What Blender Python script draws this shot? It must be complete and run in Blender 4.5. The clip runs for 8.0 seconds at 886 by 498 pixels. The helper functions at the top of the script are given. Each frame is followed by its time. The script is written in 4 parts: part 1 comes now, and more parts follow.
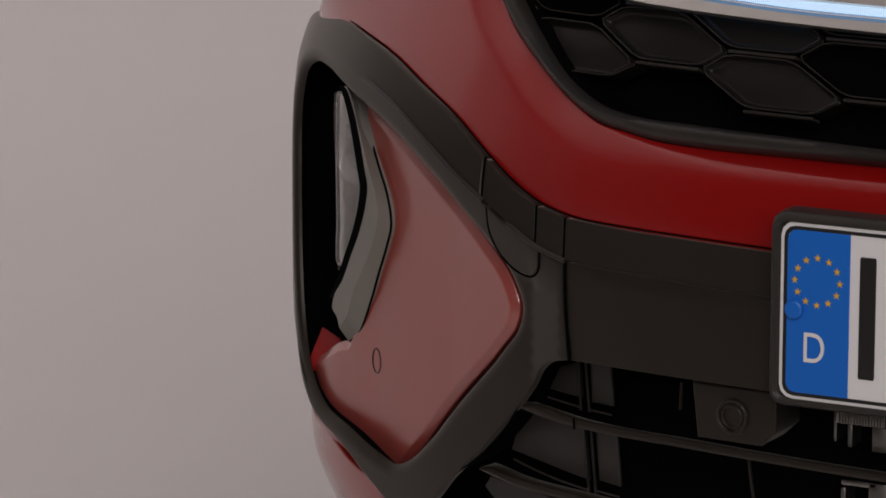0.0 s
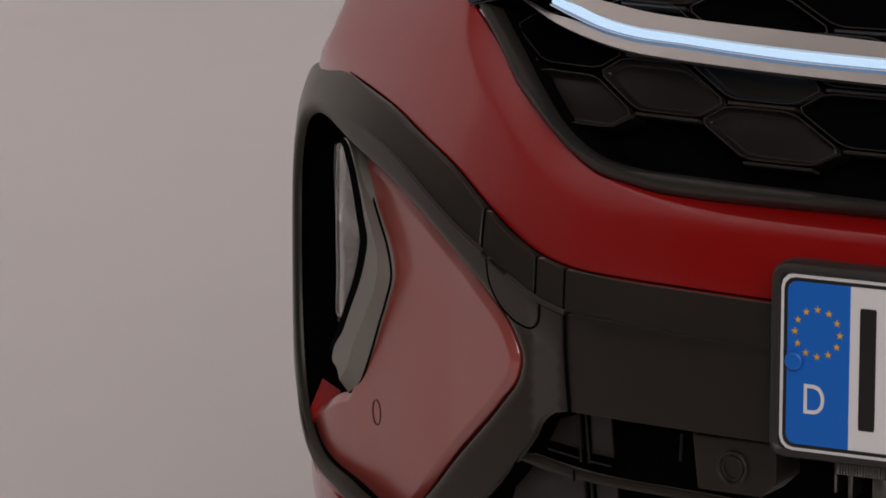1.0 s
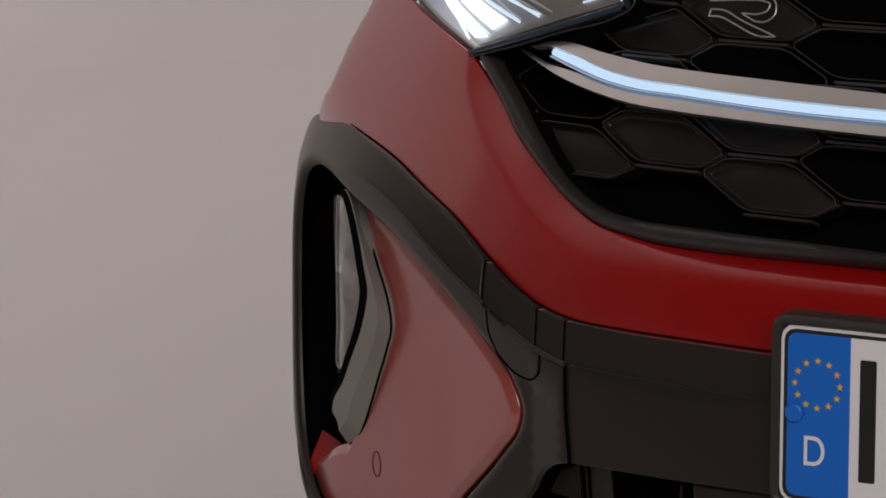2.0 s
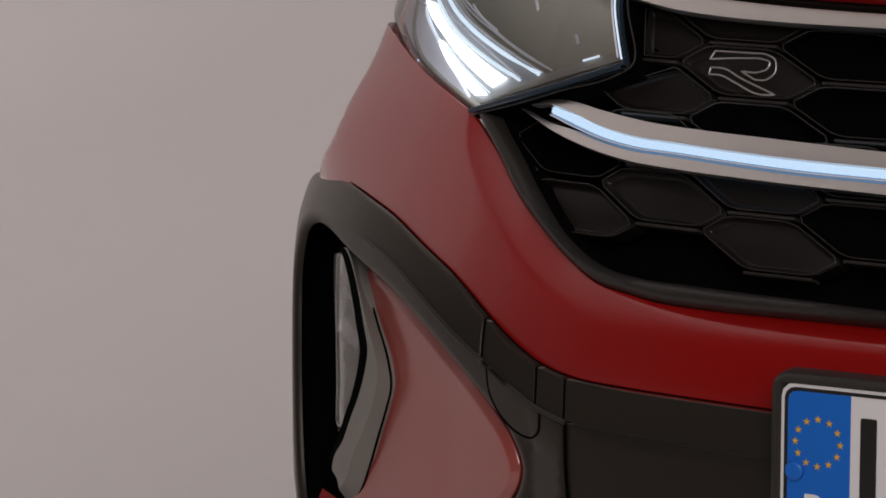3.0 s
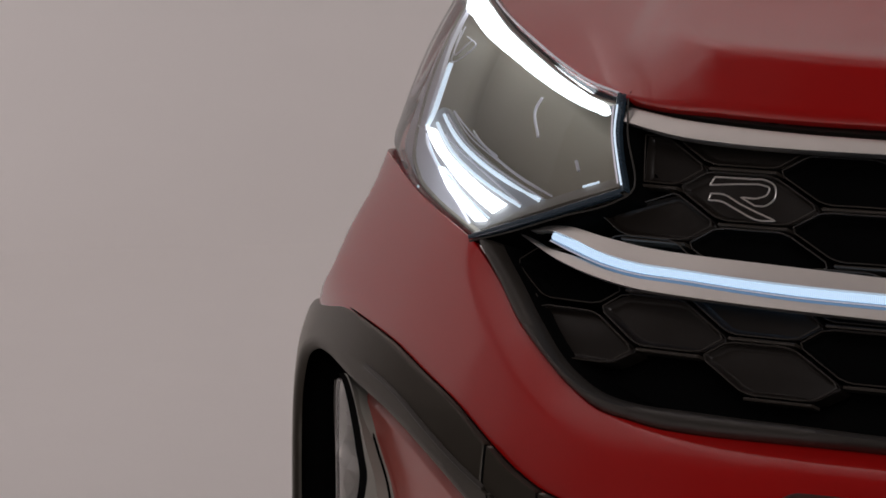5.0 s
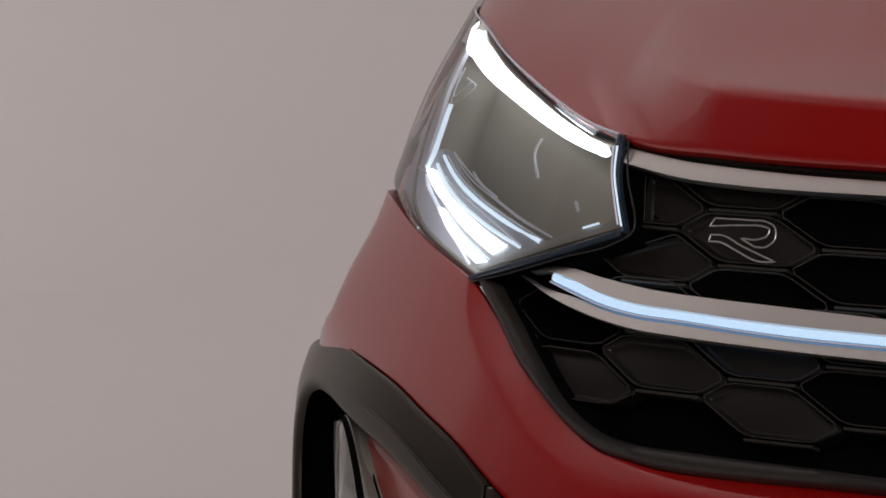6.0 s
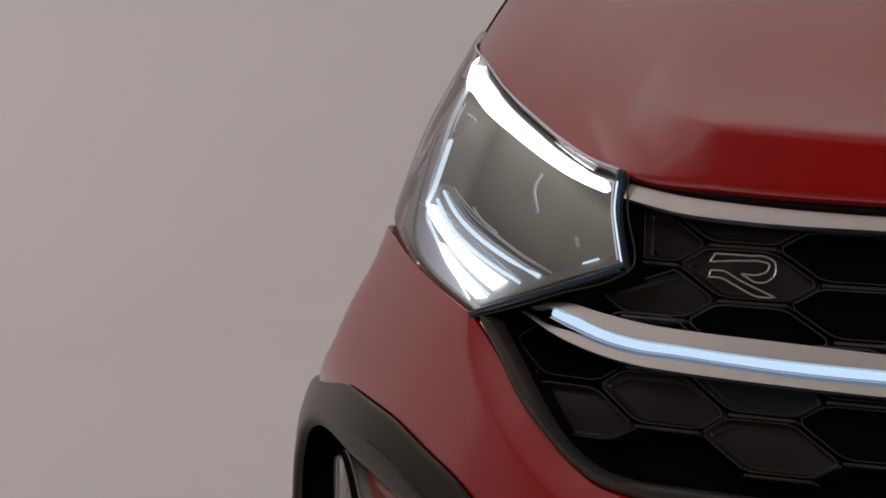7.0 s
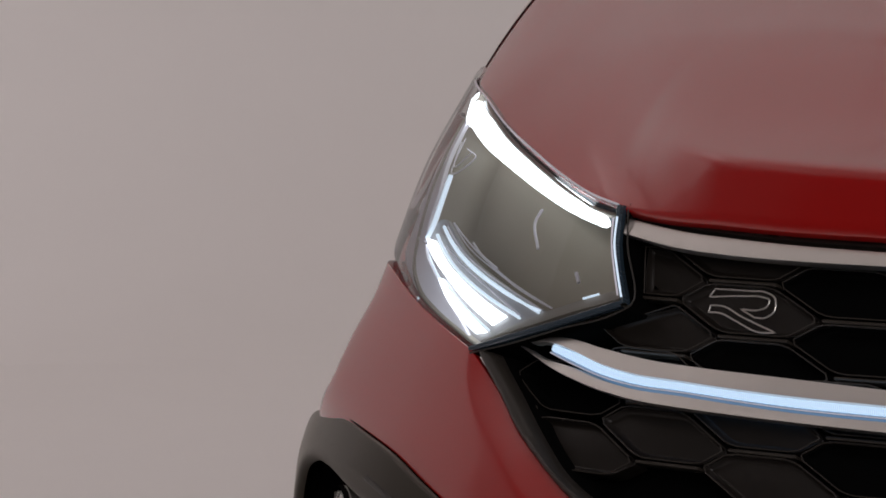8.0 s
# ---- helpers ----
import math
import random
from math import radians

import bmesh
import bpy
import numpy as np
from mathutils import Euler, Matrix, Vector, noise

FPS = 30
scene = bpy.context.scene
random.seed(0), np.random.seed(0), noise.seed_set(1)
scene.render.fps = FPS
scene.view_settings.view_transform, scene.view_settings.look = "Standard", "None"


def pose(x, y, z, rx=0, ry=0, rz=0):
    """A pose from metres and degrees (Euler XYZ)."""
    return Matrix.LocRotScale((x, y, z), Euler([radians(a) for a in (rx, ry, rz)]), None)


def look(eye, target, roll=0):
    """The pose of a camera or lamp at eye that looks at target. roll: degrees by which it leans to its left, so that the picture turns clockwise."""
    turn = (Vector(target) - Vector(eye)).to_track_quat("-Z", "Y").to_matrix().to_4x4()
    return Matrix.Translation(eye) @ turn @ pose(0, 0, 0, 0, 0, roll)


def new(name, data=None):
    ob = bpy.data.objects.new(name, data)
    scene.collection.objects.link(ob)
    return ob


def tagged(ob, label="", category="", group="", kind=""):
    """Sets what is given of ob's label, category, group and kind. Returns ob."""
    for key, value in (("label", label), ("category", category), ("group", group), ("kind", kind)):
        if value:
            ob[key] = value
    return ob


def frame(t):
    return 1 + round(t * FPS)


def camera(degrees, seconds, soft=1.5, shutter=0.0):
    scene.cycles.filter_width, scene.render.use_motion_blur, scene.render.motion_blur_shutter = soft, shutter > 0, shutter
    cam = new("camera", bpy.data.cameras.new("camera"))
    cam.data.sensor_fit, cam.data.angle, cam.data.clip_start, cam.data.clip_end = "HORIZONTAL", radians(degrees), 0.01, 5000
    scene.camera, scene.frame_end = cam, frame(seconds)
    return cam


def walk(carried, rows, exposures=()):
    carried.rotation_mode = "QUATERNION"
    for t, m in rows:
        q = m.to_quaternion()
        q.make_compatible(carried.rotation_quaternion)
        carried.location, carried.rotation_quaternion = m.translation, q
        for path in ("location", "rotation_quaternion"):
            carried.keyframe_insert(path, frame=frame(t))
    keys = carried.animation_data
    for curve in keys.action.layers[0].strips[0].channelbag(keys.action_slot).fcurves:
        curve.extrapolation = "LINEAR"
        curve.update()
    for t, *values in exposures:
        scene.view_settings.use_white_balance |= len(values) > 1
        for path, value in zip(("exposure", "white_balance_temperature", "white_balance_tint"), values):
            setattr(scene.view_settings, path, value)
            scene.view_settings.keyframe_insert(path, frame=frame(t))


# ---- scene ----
# camera: it stands still beside the car's front and tilts slowly upwards
cam = camera(12.0, 8.0, soft=1.7)
EYE = (0.685, -2.3093, 1.0969)
TURN = 27.0
ROWS = [(0.0, -12.66), (0.5, -12.316), (1.0, -11.961), (1.5, -11.631), (3.0, -10.47), (3.5, -10.09), (4.0, -9.63),
        (4.5, -9.168), (5.0, -8.758), (6.5, -7.967), (7.0, -7.717), (7.5, -7.478), (8.0, -7.237)]
walk(cam, [(t, pose(*EYE, 90 + pitch, 0, TURN)) for t, pitch in ROWS])

# ---- light: a studio with one wide ceiling softbox and a lit white backdrop ----
world = bpy.data.worlds.new("studio_air")
scene.world = world
world.use_nodes = True
world.node_tree.nodes["Background"].inputs["Color"].default_value = (0.02, 0.019, 0.018, 1)
world.node_tree.nodes["Background"].inputs["Strength"].default_value = 0.3
scene.view_settings.exposure = 0.2


def area_lamp(name, at, target, wide, deep, watts, colour):
    lamp = bpy.data.lights.new(name, "AREA")
    lamp.shape, lamp.size, lamp.size_y, lamp.energy, lamp.color = "RECTANGLE", wide, deep, watts, colour
    ob = new(name, lamp)
    ob.matrix_world = look(at, target)
    return ob


WARM = (1.0, 0.932, 0.955)
area_lamp("ceiling_softbox", (-1.8, 2.3, 4.5), (-1.8, 2.3, 0.0), 6.4, 6.0, 16, (1.0, 0.932, 0.920))
area_lamp("backdrop_wash", (-1.3, 2.4, 4.35), (-3.2, 5.6, 2.4), 6.0, 1.0, 20, (1.0, 0.932, 0.968))
# Two unseen lamps added to brighten the wall that the car's flank mirrors.
area_lamp("added_side_wash", (-2.9, 0.2, 4.35), (-5.6, 0.4, 2.85), 5.0, 1.0, 27, (1.0, 0.932, 0.968))
area_lamp("added_low_wash", (-3.2, 1.0, 0.25), (-5.6, 1.2, 1.3), 4.0, 0.4, 14, (1.0, 0.932, 0.968))
area_lamp("front_softbox", (1.4, -3.4, 2.3), (-0.3, 0.2, 0.5), 3.0, 2.2, 76, WARM)


# ---- materials ----
def material(name, base, rough=0.5, metal=0.0, coat=0.0, grain=0.0, grain_size=600.0, stain=0.0, coat_rough=0.03, spec=0.5):
    """A principled material with a fine bump and a slow variation of tone and gloss."""
    m = bpy.data.materials.new(name)
    m.use_nodes = True
    nodes, links = m.node_tree.nodes, m.node_tree.links
    b = nodes["Principled BSDF"]
    b.inputs["Base Color"].default_value = (*base, 1)
    b.inputs["Roughness"].default_value = rough
    b.inputs["Metallic"].default_value = metal
    b.inputs["Coat Weight"].default_value = coat
    b.inputs["Coat Roughness"].default_value = coat_rough
    b.inputs["Specular IOR Level"].default_value = spec
    where = nodes.new("ShaderNodeTexCoord")
    if stain:
        slow = nodes.new("ShaderNodeTexNoise")
        slow.inputs["Scale"].default_value, slow.inputs["Detail"].default_value = 7.0, 5.0
        links.new(where.outputs["Object"], slow.inputs["Vector"])
        tone = nodes.new("ShaderNodeMix")
        tone.data_type = "RGBA"
        tone.inputs["A"].default_value = (*[c * (1 - stain) for c in base], 1)
        tone.inputs["B"].default_value = (*[min(1, c * (1 + stain)) for c in base], 1)
        links.new(slow.outputs["Fac"], tone.inputs["Factor"])
        links.new(tone.outputs["Result"], b.inputs["Base Color"])
        gloss = nodes.new("ShaderNodeMapRange")
        gloss.inputs["To Min"].default_value, gloss.inputs["To Max"].default_value = rough * (1 - stain), rough * (1 + stain)
        links.new(slow.outputs["Fac"], gloss.inputs["Value"])
        links.new(gloss.outputs["Result"], b.inputs["Roughness"])
    if grain:
        fine = nodes.new("ShaderNodeTexNoise")
        fine.inputs["Scale"].default_value, fine.inputs["Detail"].default_value = grain_size, 3.0
        links.new(where.outputs["Object"], fine.inputs["Vector"])
        bump = nodes.new("ShaderNodeBump")
        bump.inputs["Strength"].default_value, bump.inputs["Distance"].default_value = grain, 0.001
        links.new(fine.outputs["Fac"], bump.inputs["Height"])
        links.new(bump.outputs["Normal"], b.inputs["Normal"])
    return m


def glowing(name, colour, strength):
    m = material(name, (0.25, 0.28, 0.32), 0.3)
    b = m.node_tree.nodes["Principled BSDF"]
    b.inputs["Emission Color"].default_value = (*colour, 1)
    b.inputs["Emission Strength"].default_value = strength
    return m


def clear_cover(name, tint):
    """Clear plastic: seen through straight on, glossy at a slant."""
    m = bpy.data.materials.new(name)
    m.use_nodes = True
    nodes, links = m.node_tree.nodes, m.node_tree.links
    nodes.remove(nodes["Principled BSDF"])
    thru, gloss = nodes.new("ShaderNodeBsdfTransparent"), nodes.new("ShaderNodeBsdfGlossy")
    thru.inputs["Color"].default_value = (*tint, 1)
    gloss.inputs["Roughness"].default_value = 0.03
    fresnel, mix = nodes.new("ShaderNodeFresnel"), nodes.new("ShaderNodeMixShader")
    fresnel.inputs["IOR"].default_value = 1.55
    links.new(fresnel.outputs["Fac"], mix.inputs["Fac"])
    links.new(thru.outputs["BSDF"], mix.inputs[1])
    links.new(gloss.outputs["BSDF"], mix.inputs[2])
    links.new(mix.outputs["Shader"], nodes["Material Output"].inputs["Surface"])
    return m


def deep_coat(m):
    m.node_tree.nodes["Principled BSDF"].inputs["Coat IOR"].default_value = 1.9
    return m


RED = deep_coat(material("red_car_paint", (0.290, 0.0035, 0.0030), 0.38, 0.0, 1.0, grain=0.02, grain_size=2500, stain=0.05, spec=0.15, coat_rough=0.13))
# Body red with the backdrop's pale sheen mixed into the base colour.
SHEEN_RED = deep_coat(material("red_paint_with_pale_sheen", (0.32, 0.060, 0.046), 0.42, 0.0, 1.0, grain=0.03, grain_size=2500, stain=0.05, spec=0.3, coat_rough=0.24))
PLASTIC = material("grained_dark_plastic", (0.0115, 0.0086, 0.0058), 0.44, grain=0.12, grain_size=1500, stain=0.12, spec=0.5)
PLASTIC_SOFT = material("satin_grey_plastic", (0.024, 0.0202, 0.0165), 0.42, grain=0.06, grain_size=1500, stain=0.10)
GLOSS_BLACK = material("gloss_black_plastic", (0.0105, 0.0082, 0.0066), 0.36, grain=0.05, grain_size=1200, stain=0.15, spec=0.42)
# Near-zero black: the darkness of hollows and gaps is put into the colour.
VOID = material("near_black_hollow_shade", (0.002, 0.002, 0.002), 0.9, stain=0.1, spec=0.03)
CHROME = material("satin_chrome", (0.70, 0.67, 0.64), 0.34, 1.0, grain=0.02, stain=0.06)
# Pale, mostly diffuse base stands in for the bright reflections in the facets.
FACETS = material("pale_reflector", (0.80, 0.77, 0.71), 0.30, 0.1, stain=0.05)
STEEL = material("zinc_plated_steel", (0.26, 0.245, 0.22), 0.38, 1.0, grain=0.1, stain=0.2)
HOUSING = material("grey_lamp_housing", (0.30, 0.262, 0.21), 0.55, stain=0.06)
for name, value in (("Sheen Weight", 0.20), ("Sheen Roughness", 0.35), ("Sheen Tint", (1.0, 0.93, 0.80, 1)), ("Specular Tint", (1.0, 0.93, 0.80, 1))):
    PLASTIC.node_tree.nodes["Principled BSDF"].inputs[name].default_value = value
VENT_GREY = material("grey_vent_plastic", (0.20, 0.187, 0.16), 0.45, grain=0.06, grain_size=1500, stain=0.08)
TYRE = material("black_rubber", (0.02, 0.02, 0.02), 0.75, grain=0.2, grain_size=300, stain=0.15)
# Lighter than the cells: the highlight on their rims is in the colour.
RIM = material("cell_rim_highlight", (0.032, 0.026, 0.021), 0.4, stain=0.1)
SEAL = material("teal_black_seal", (0.022, 0.036, 0.050), 0.22)
LIGHT = glowing("white_light_guide", (0.86, 0.94, 1.0), 3.0)
# Haze round the light bands, put into a pale panel's colour.
BED = material("lamp_haze_tone", (0.34, 0.33, 0.335), 0.4, grain=0.03, stain=0.06)
LEDGE = material("satin_lamp_ledge", (0.38, 0.35, 0.31), 0.45, grain=0.03, stain=0.06)
# Pale base puts the lamp's haze and glints into the colour.
PALE = material("pale_lamp_brightness", (0.84, 0.81, 0.88), 0.40, grain=0.03, stain=0.05)
LIGHT_BAR = glowing("blue_white_light_bar", (0.55, 0.76, 1.0), 0.62)
LIGHT_DIM = glowing("dim_blue_light_guide", (0.22, 0.45, 0.80), 0.26)
# Glow stands in for lamp light caught on edges, beads and ribs.
LIGHT_SOFT = glowing("soft_caught_light", (0.70, 0.84, 1.0), 0.75)


def ribbed(m, low, high, pitch):
    """Fine upright ribs in a light guide, which let out more and less light."""
    nodes, links = m.node_tree.nodes, m.node_tree.links
    where, wave, level = nodes.new("ShaderNodeTexCoord"), nodes.new("ShaderNodeTexWave"), nodes.new("ShaderNodeMapRange")
    wave.inputs["Scale"].default_value, wave.inputs["Distortion"].default_value = 0.314 / pitch, 0.4
    level.inputs["To Min"].default_value, level.inputs["To Max"].default_value = low, high
    links.new(where.outputs["Object"], wave.inputs["Vector"])
    links.new(wave.outputs["Fac"], level.inputs["Value"])
    links.new(level.outputs["Result"], nodes["Principled BSDF"].inputs["Emission Strength"])


ribbed(LIGHT_BAR, 0.42, 1.02, 0.0014)

CLEAR = clear_cover("clear_lamp_cover", (0.97, 0.97, 0.97))
PLATE_WHITE = material("plate_white", (0.80, 0.78, 0.75), 0.35, grain=0.02, stain=0.04)
PLATE_BLACK = material("plate_black", (0.015, 0.013, 0.012), 0.4, stain=0.1)
PLATE_BLUE = material("plate_blue", (0.010, 0.145, 0.58), 0.35, stain=0.05)
PLATE_GOLD = material("plate_gold", (0.75, 0.42, 0.03), 0.4, stain=0.05)
BACKDROP = material("white_studio_backdrop", (0.78, 0.75, 0.73), 0.9, grain=0.02, grain_size=40, stain=0.012)
CEILING_GREY = material("pale_grey_ceiling", (0.75, 0.72, 0.70), 0.9, stain=0.05)
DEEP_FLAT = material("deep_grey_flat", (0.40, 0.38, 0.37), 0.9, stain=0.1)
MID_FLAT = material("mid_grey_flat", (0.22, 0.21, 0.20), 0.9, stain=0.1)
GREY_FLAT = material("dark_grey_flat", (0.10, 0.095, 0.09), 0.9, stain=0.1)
DARK_WALL = material("dark_studio_wall", (0.024, 0.0225, 0.022), 0.9, stain=0.15)


# ---- the car's front skin: arc a from the middle (minus on one side), height z ----
ARC = [0, .19, .38, .475, .57, .665, .76, .855, .95, 1.05, 1.25, 1.5]
ANG = [0, 4, 10, 15, 23, 35, 50, 66, 77, 83, 86, 87]
TAPER_Z = [.20, .26, .31, .40, .60, .66, .70, .78, .84, .92]
TAPER = [.07, .041, .024, .030, .030, .046, .065, .086, .115, .16]


def smooth_table(xs, ys, x):
    """Monotone cubic through a table."""
    xs, ys = np.asarray(xs, float), np.asarray(ys, float)
    x = np.clip(x, xs[0], xs[-1])
    h = np.diff(xs)
    dl = np.diff(ys) / h
    m = np.zeros(len(xs))
    m[0], m[-1] = dl[0], dl[-1]
    ok = dl[:-1] * dl[1:] > 0
    m[1:-1] = np.where(ok, 2 * dl[:-1] * dl[1:] / np.where(ok, dl[:-1] + dl[1:], 1), 0)
    i = np.clip(np.searchsorted(xs, x) - 1, 0, len(xs) - 2)
    t = (x - xs[i]) / h[i]
    return (ys[i] * (1 + 2 * t) * (1 - t) ** 2 + m[i] * h[i] * t * (1 - t) ** 2
            + ys[i + 1] * t * t * (3 - 2 * t) + m[i + 1] * h[i] * t * t * (t - 1))


_arc = np.linspace(0, 1.5, 3001)
_turn = np.radians(smooth_table(ARC, ANG, _arc))
_px = np.concatenate([[0], np.cumsum((np.cos(_turn[1:]) + np.cos(_turn[:-1])) / 2 * _arc[1])])
_py = np.concatenate([[0], np.cumsum((np.sin(_turn[1:]) + np.sin(_turn[:-1])) / 2 * _arc[1])])


def ramp(v, w):
    """Nought below, v above, rounded over a width w."""
    return .5 * (v + np.sqrt(v * v + w * w))


def skin(a, z):
    b = np.abs(a)
    x = np.interp(b, _arc, _px) - smooth_table(TAPER_Z, TAPER, z) * np.clip(b / .85, 0, 1.6) ** 2
    y = np.interp(b, _arc, _py) + .42 * ramp(z - .565, .03) + .25 * ramp(.36 - z, .05)
    return np.stack([np.sign(a) * x, y, z + 0 * a], -1)


def unit(v):
    return v / np.maximum(np.linalg.norm(v, axis=-1, keepdims=True), 1e-12)


def skin_normal(a, z, e=2e-3):
    return unit(np.cross(skin(a + e, z) - skin(a - e, z), skin(a, z + e) - skin(a, z - e)))


def on_skin(a, z, off):
    a, z = np.asarray(a, float), np.asarray(z, float)
    return skin(a, z) + skin_normal(a, z) * (np.zeros_like(a) + off)[..., None]


# ---- mesh tools ----
def link(name, verts, faces, mat, parent, label="", normals=None, smooth=True, sharp=None, both=""):
    """One mesh object. both: 'join' adds the mirrored half to the mesh, 'copy' makes it a second object."""
    verts = np.asarray(verts, float)
    flip = verts * (-1, 1, 1)
    faces = [tuple(int(i) for i in f) for f in faces]
    back = [tuple(reversed(f)) for f in faces]
    jobs = [(verts, faces, normals)]
    if both == "join":
        n = len(verts)
        both_n = None if normals is None else np.concatenate([normals, normals * (-1, 1, 1)])
        jobs = [(np.concatenate([verts, flip]), faces + [tuple(i + n for i in f) for f in back], both_n)]
    elif both == "copy":
        jobs.append((flip, back, None if normals is None else normals * (-1, 1, 1)))
    first = None
    for v, f, nn in jobs:
        me = bpy.data.meshes.new(name)
        me.from_pydata([tuple(p) for p in v], [], f)
        me.update()
        me.polygons.foreach_set("use_smooth", [smooth] * len(me.polygons))
        if nn is not None:
            me.normals_split_custom_set_from_vertices([tuple(p) for p in nn])
        elif sharp:
            me.set_sharp_from_angle(angle=radians(sharp))
        me.materials.append(mat)
        ob = new(name, me)
        ob.parent = parent
        if label:
            tagged(ob, label)
        first = first or ob
    return first


def spline(points, closed, step):
    """A smooth line through points (a, z); a third value of 1 marks a sharp corner. Even steps."""
    points = [p for i, p in enumerate(points) if i == 0 or abs(p[0] - points[i - 1][0]) + abs(p[1] - points[i - 1][1]) > 1e-5]
    if closed and abs(points[0][0] - points[-1][0]) + abs(points[0][1] - points[-1][1]) < 1e-5:
        points = points[:-1]
    sharp = [len(p) > 2 for p in points]
    p = np.array([q[:2] for q in points], float)
    n = len(p)
    out = []
    for i in range(n if closed else n - 1):
        j = (i + 1) % n
        p0 = p[i] if sharp[i] or (not closed and i == 0) else p[i - 1]
        p3 = p[j] if sharp[j] or (not closed and j == n - 1) else p[(j + 1) % n]
        q1, q2 = p[i], p[j]
        ln = np.linalg.norm(q2 - q1)
        l0, l3 = max(np.linalg.norm(q1 - p0), 1e-9), max(np.linalg.norm(p3 - q2), 1e-9)
        t1 = (q2 - q1) if p0 is q1 or l0 < 1e-8 else ((q2 - q1) / ln * l0 + (q1 - p0) / l0 * ln) / (l0 + ln) * ln
        t2 = (q2 - q1) if p3 is q2 or l3 < 1e-8 else ((q2 - q1) / ln * l3 + (p3 - q2) / l3 * ln) / (l3 + ln) * ln
        k = max(1, int(round(ln / step)))
        for s in np.arange(k) / k:
            out.append(q1 * (1 + 2 * s) * (1 - s) ** 2 + t1 * s * (1 - s) ** 2 + q2 * s * s * (3 - 2 * s) + t2 * s * s * (s - 1))
    if not closed:
        out.append(p[-1])
    return np.array(out)


def even(line, n):
    s = np.concatenate([[0], np.cumsum(np.linalg.norm(np.diff(line, axis=0), axis=1))])
    t = np.linspace(0, s[-1], n)
    return np.stack([np.interp(t, s, line[:, 0]), np.interp(t, s, line[:, 1])], -1)


def inside(pts, loop):
    x, y = pts[:, 0][:, None], pts[:, 1][:, None]
    a, b = loop, np.roll(loop, -1, 0)
    cross = (a[:, 1] > y) != (b[:, 1] > y)
    xx = (b[:, 0] - a[:, 0]) * (y - a[:, 1]) / np.where(b[:, 1] == a[:, 1], 1e-12, b[:, 1] - a[:, 1]) + a[:, 0]
    return (cross & (x < xx)).sum(1) % 2 == 1


def beside(pts, line):
    """Signed distance of points from an open line: plus on its left."""
    a, b = line[:-1], line[1:]
    d = b - a
    t = np.clip(((pts[:, None] - a) * d).sum(-1) / (d * d).sum(-1), 0, 1)
    v = pts[:, None] - a - t[..., None] * d
    r = np.sqrt((v * v).sum(-1))
    i = r.argmin(1)
    k = np.arange(len(pts))
    side = d[i, 0] * v[k, i, 1] - d[i, 1] * v[k, i, 0]
    return np.where(side >= 0, 1, -1) * r[k, i]


def area2(loop):
    q = np.roll(loop, -1, 0)
    return (loop[:, 0] * q[:, 1] - q[:, 0] * loop[:, 1]).sum()


def edge_of(bevel, thick):
    return [(0, thick), (0, bevel * .9), (bevel * .12, bevel * .5), (bevel * .4, bevel * .16), (bevel, 0)]


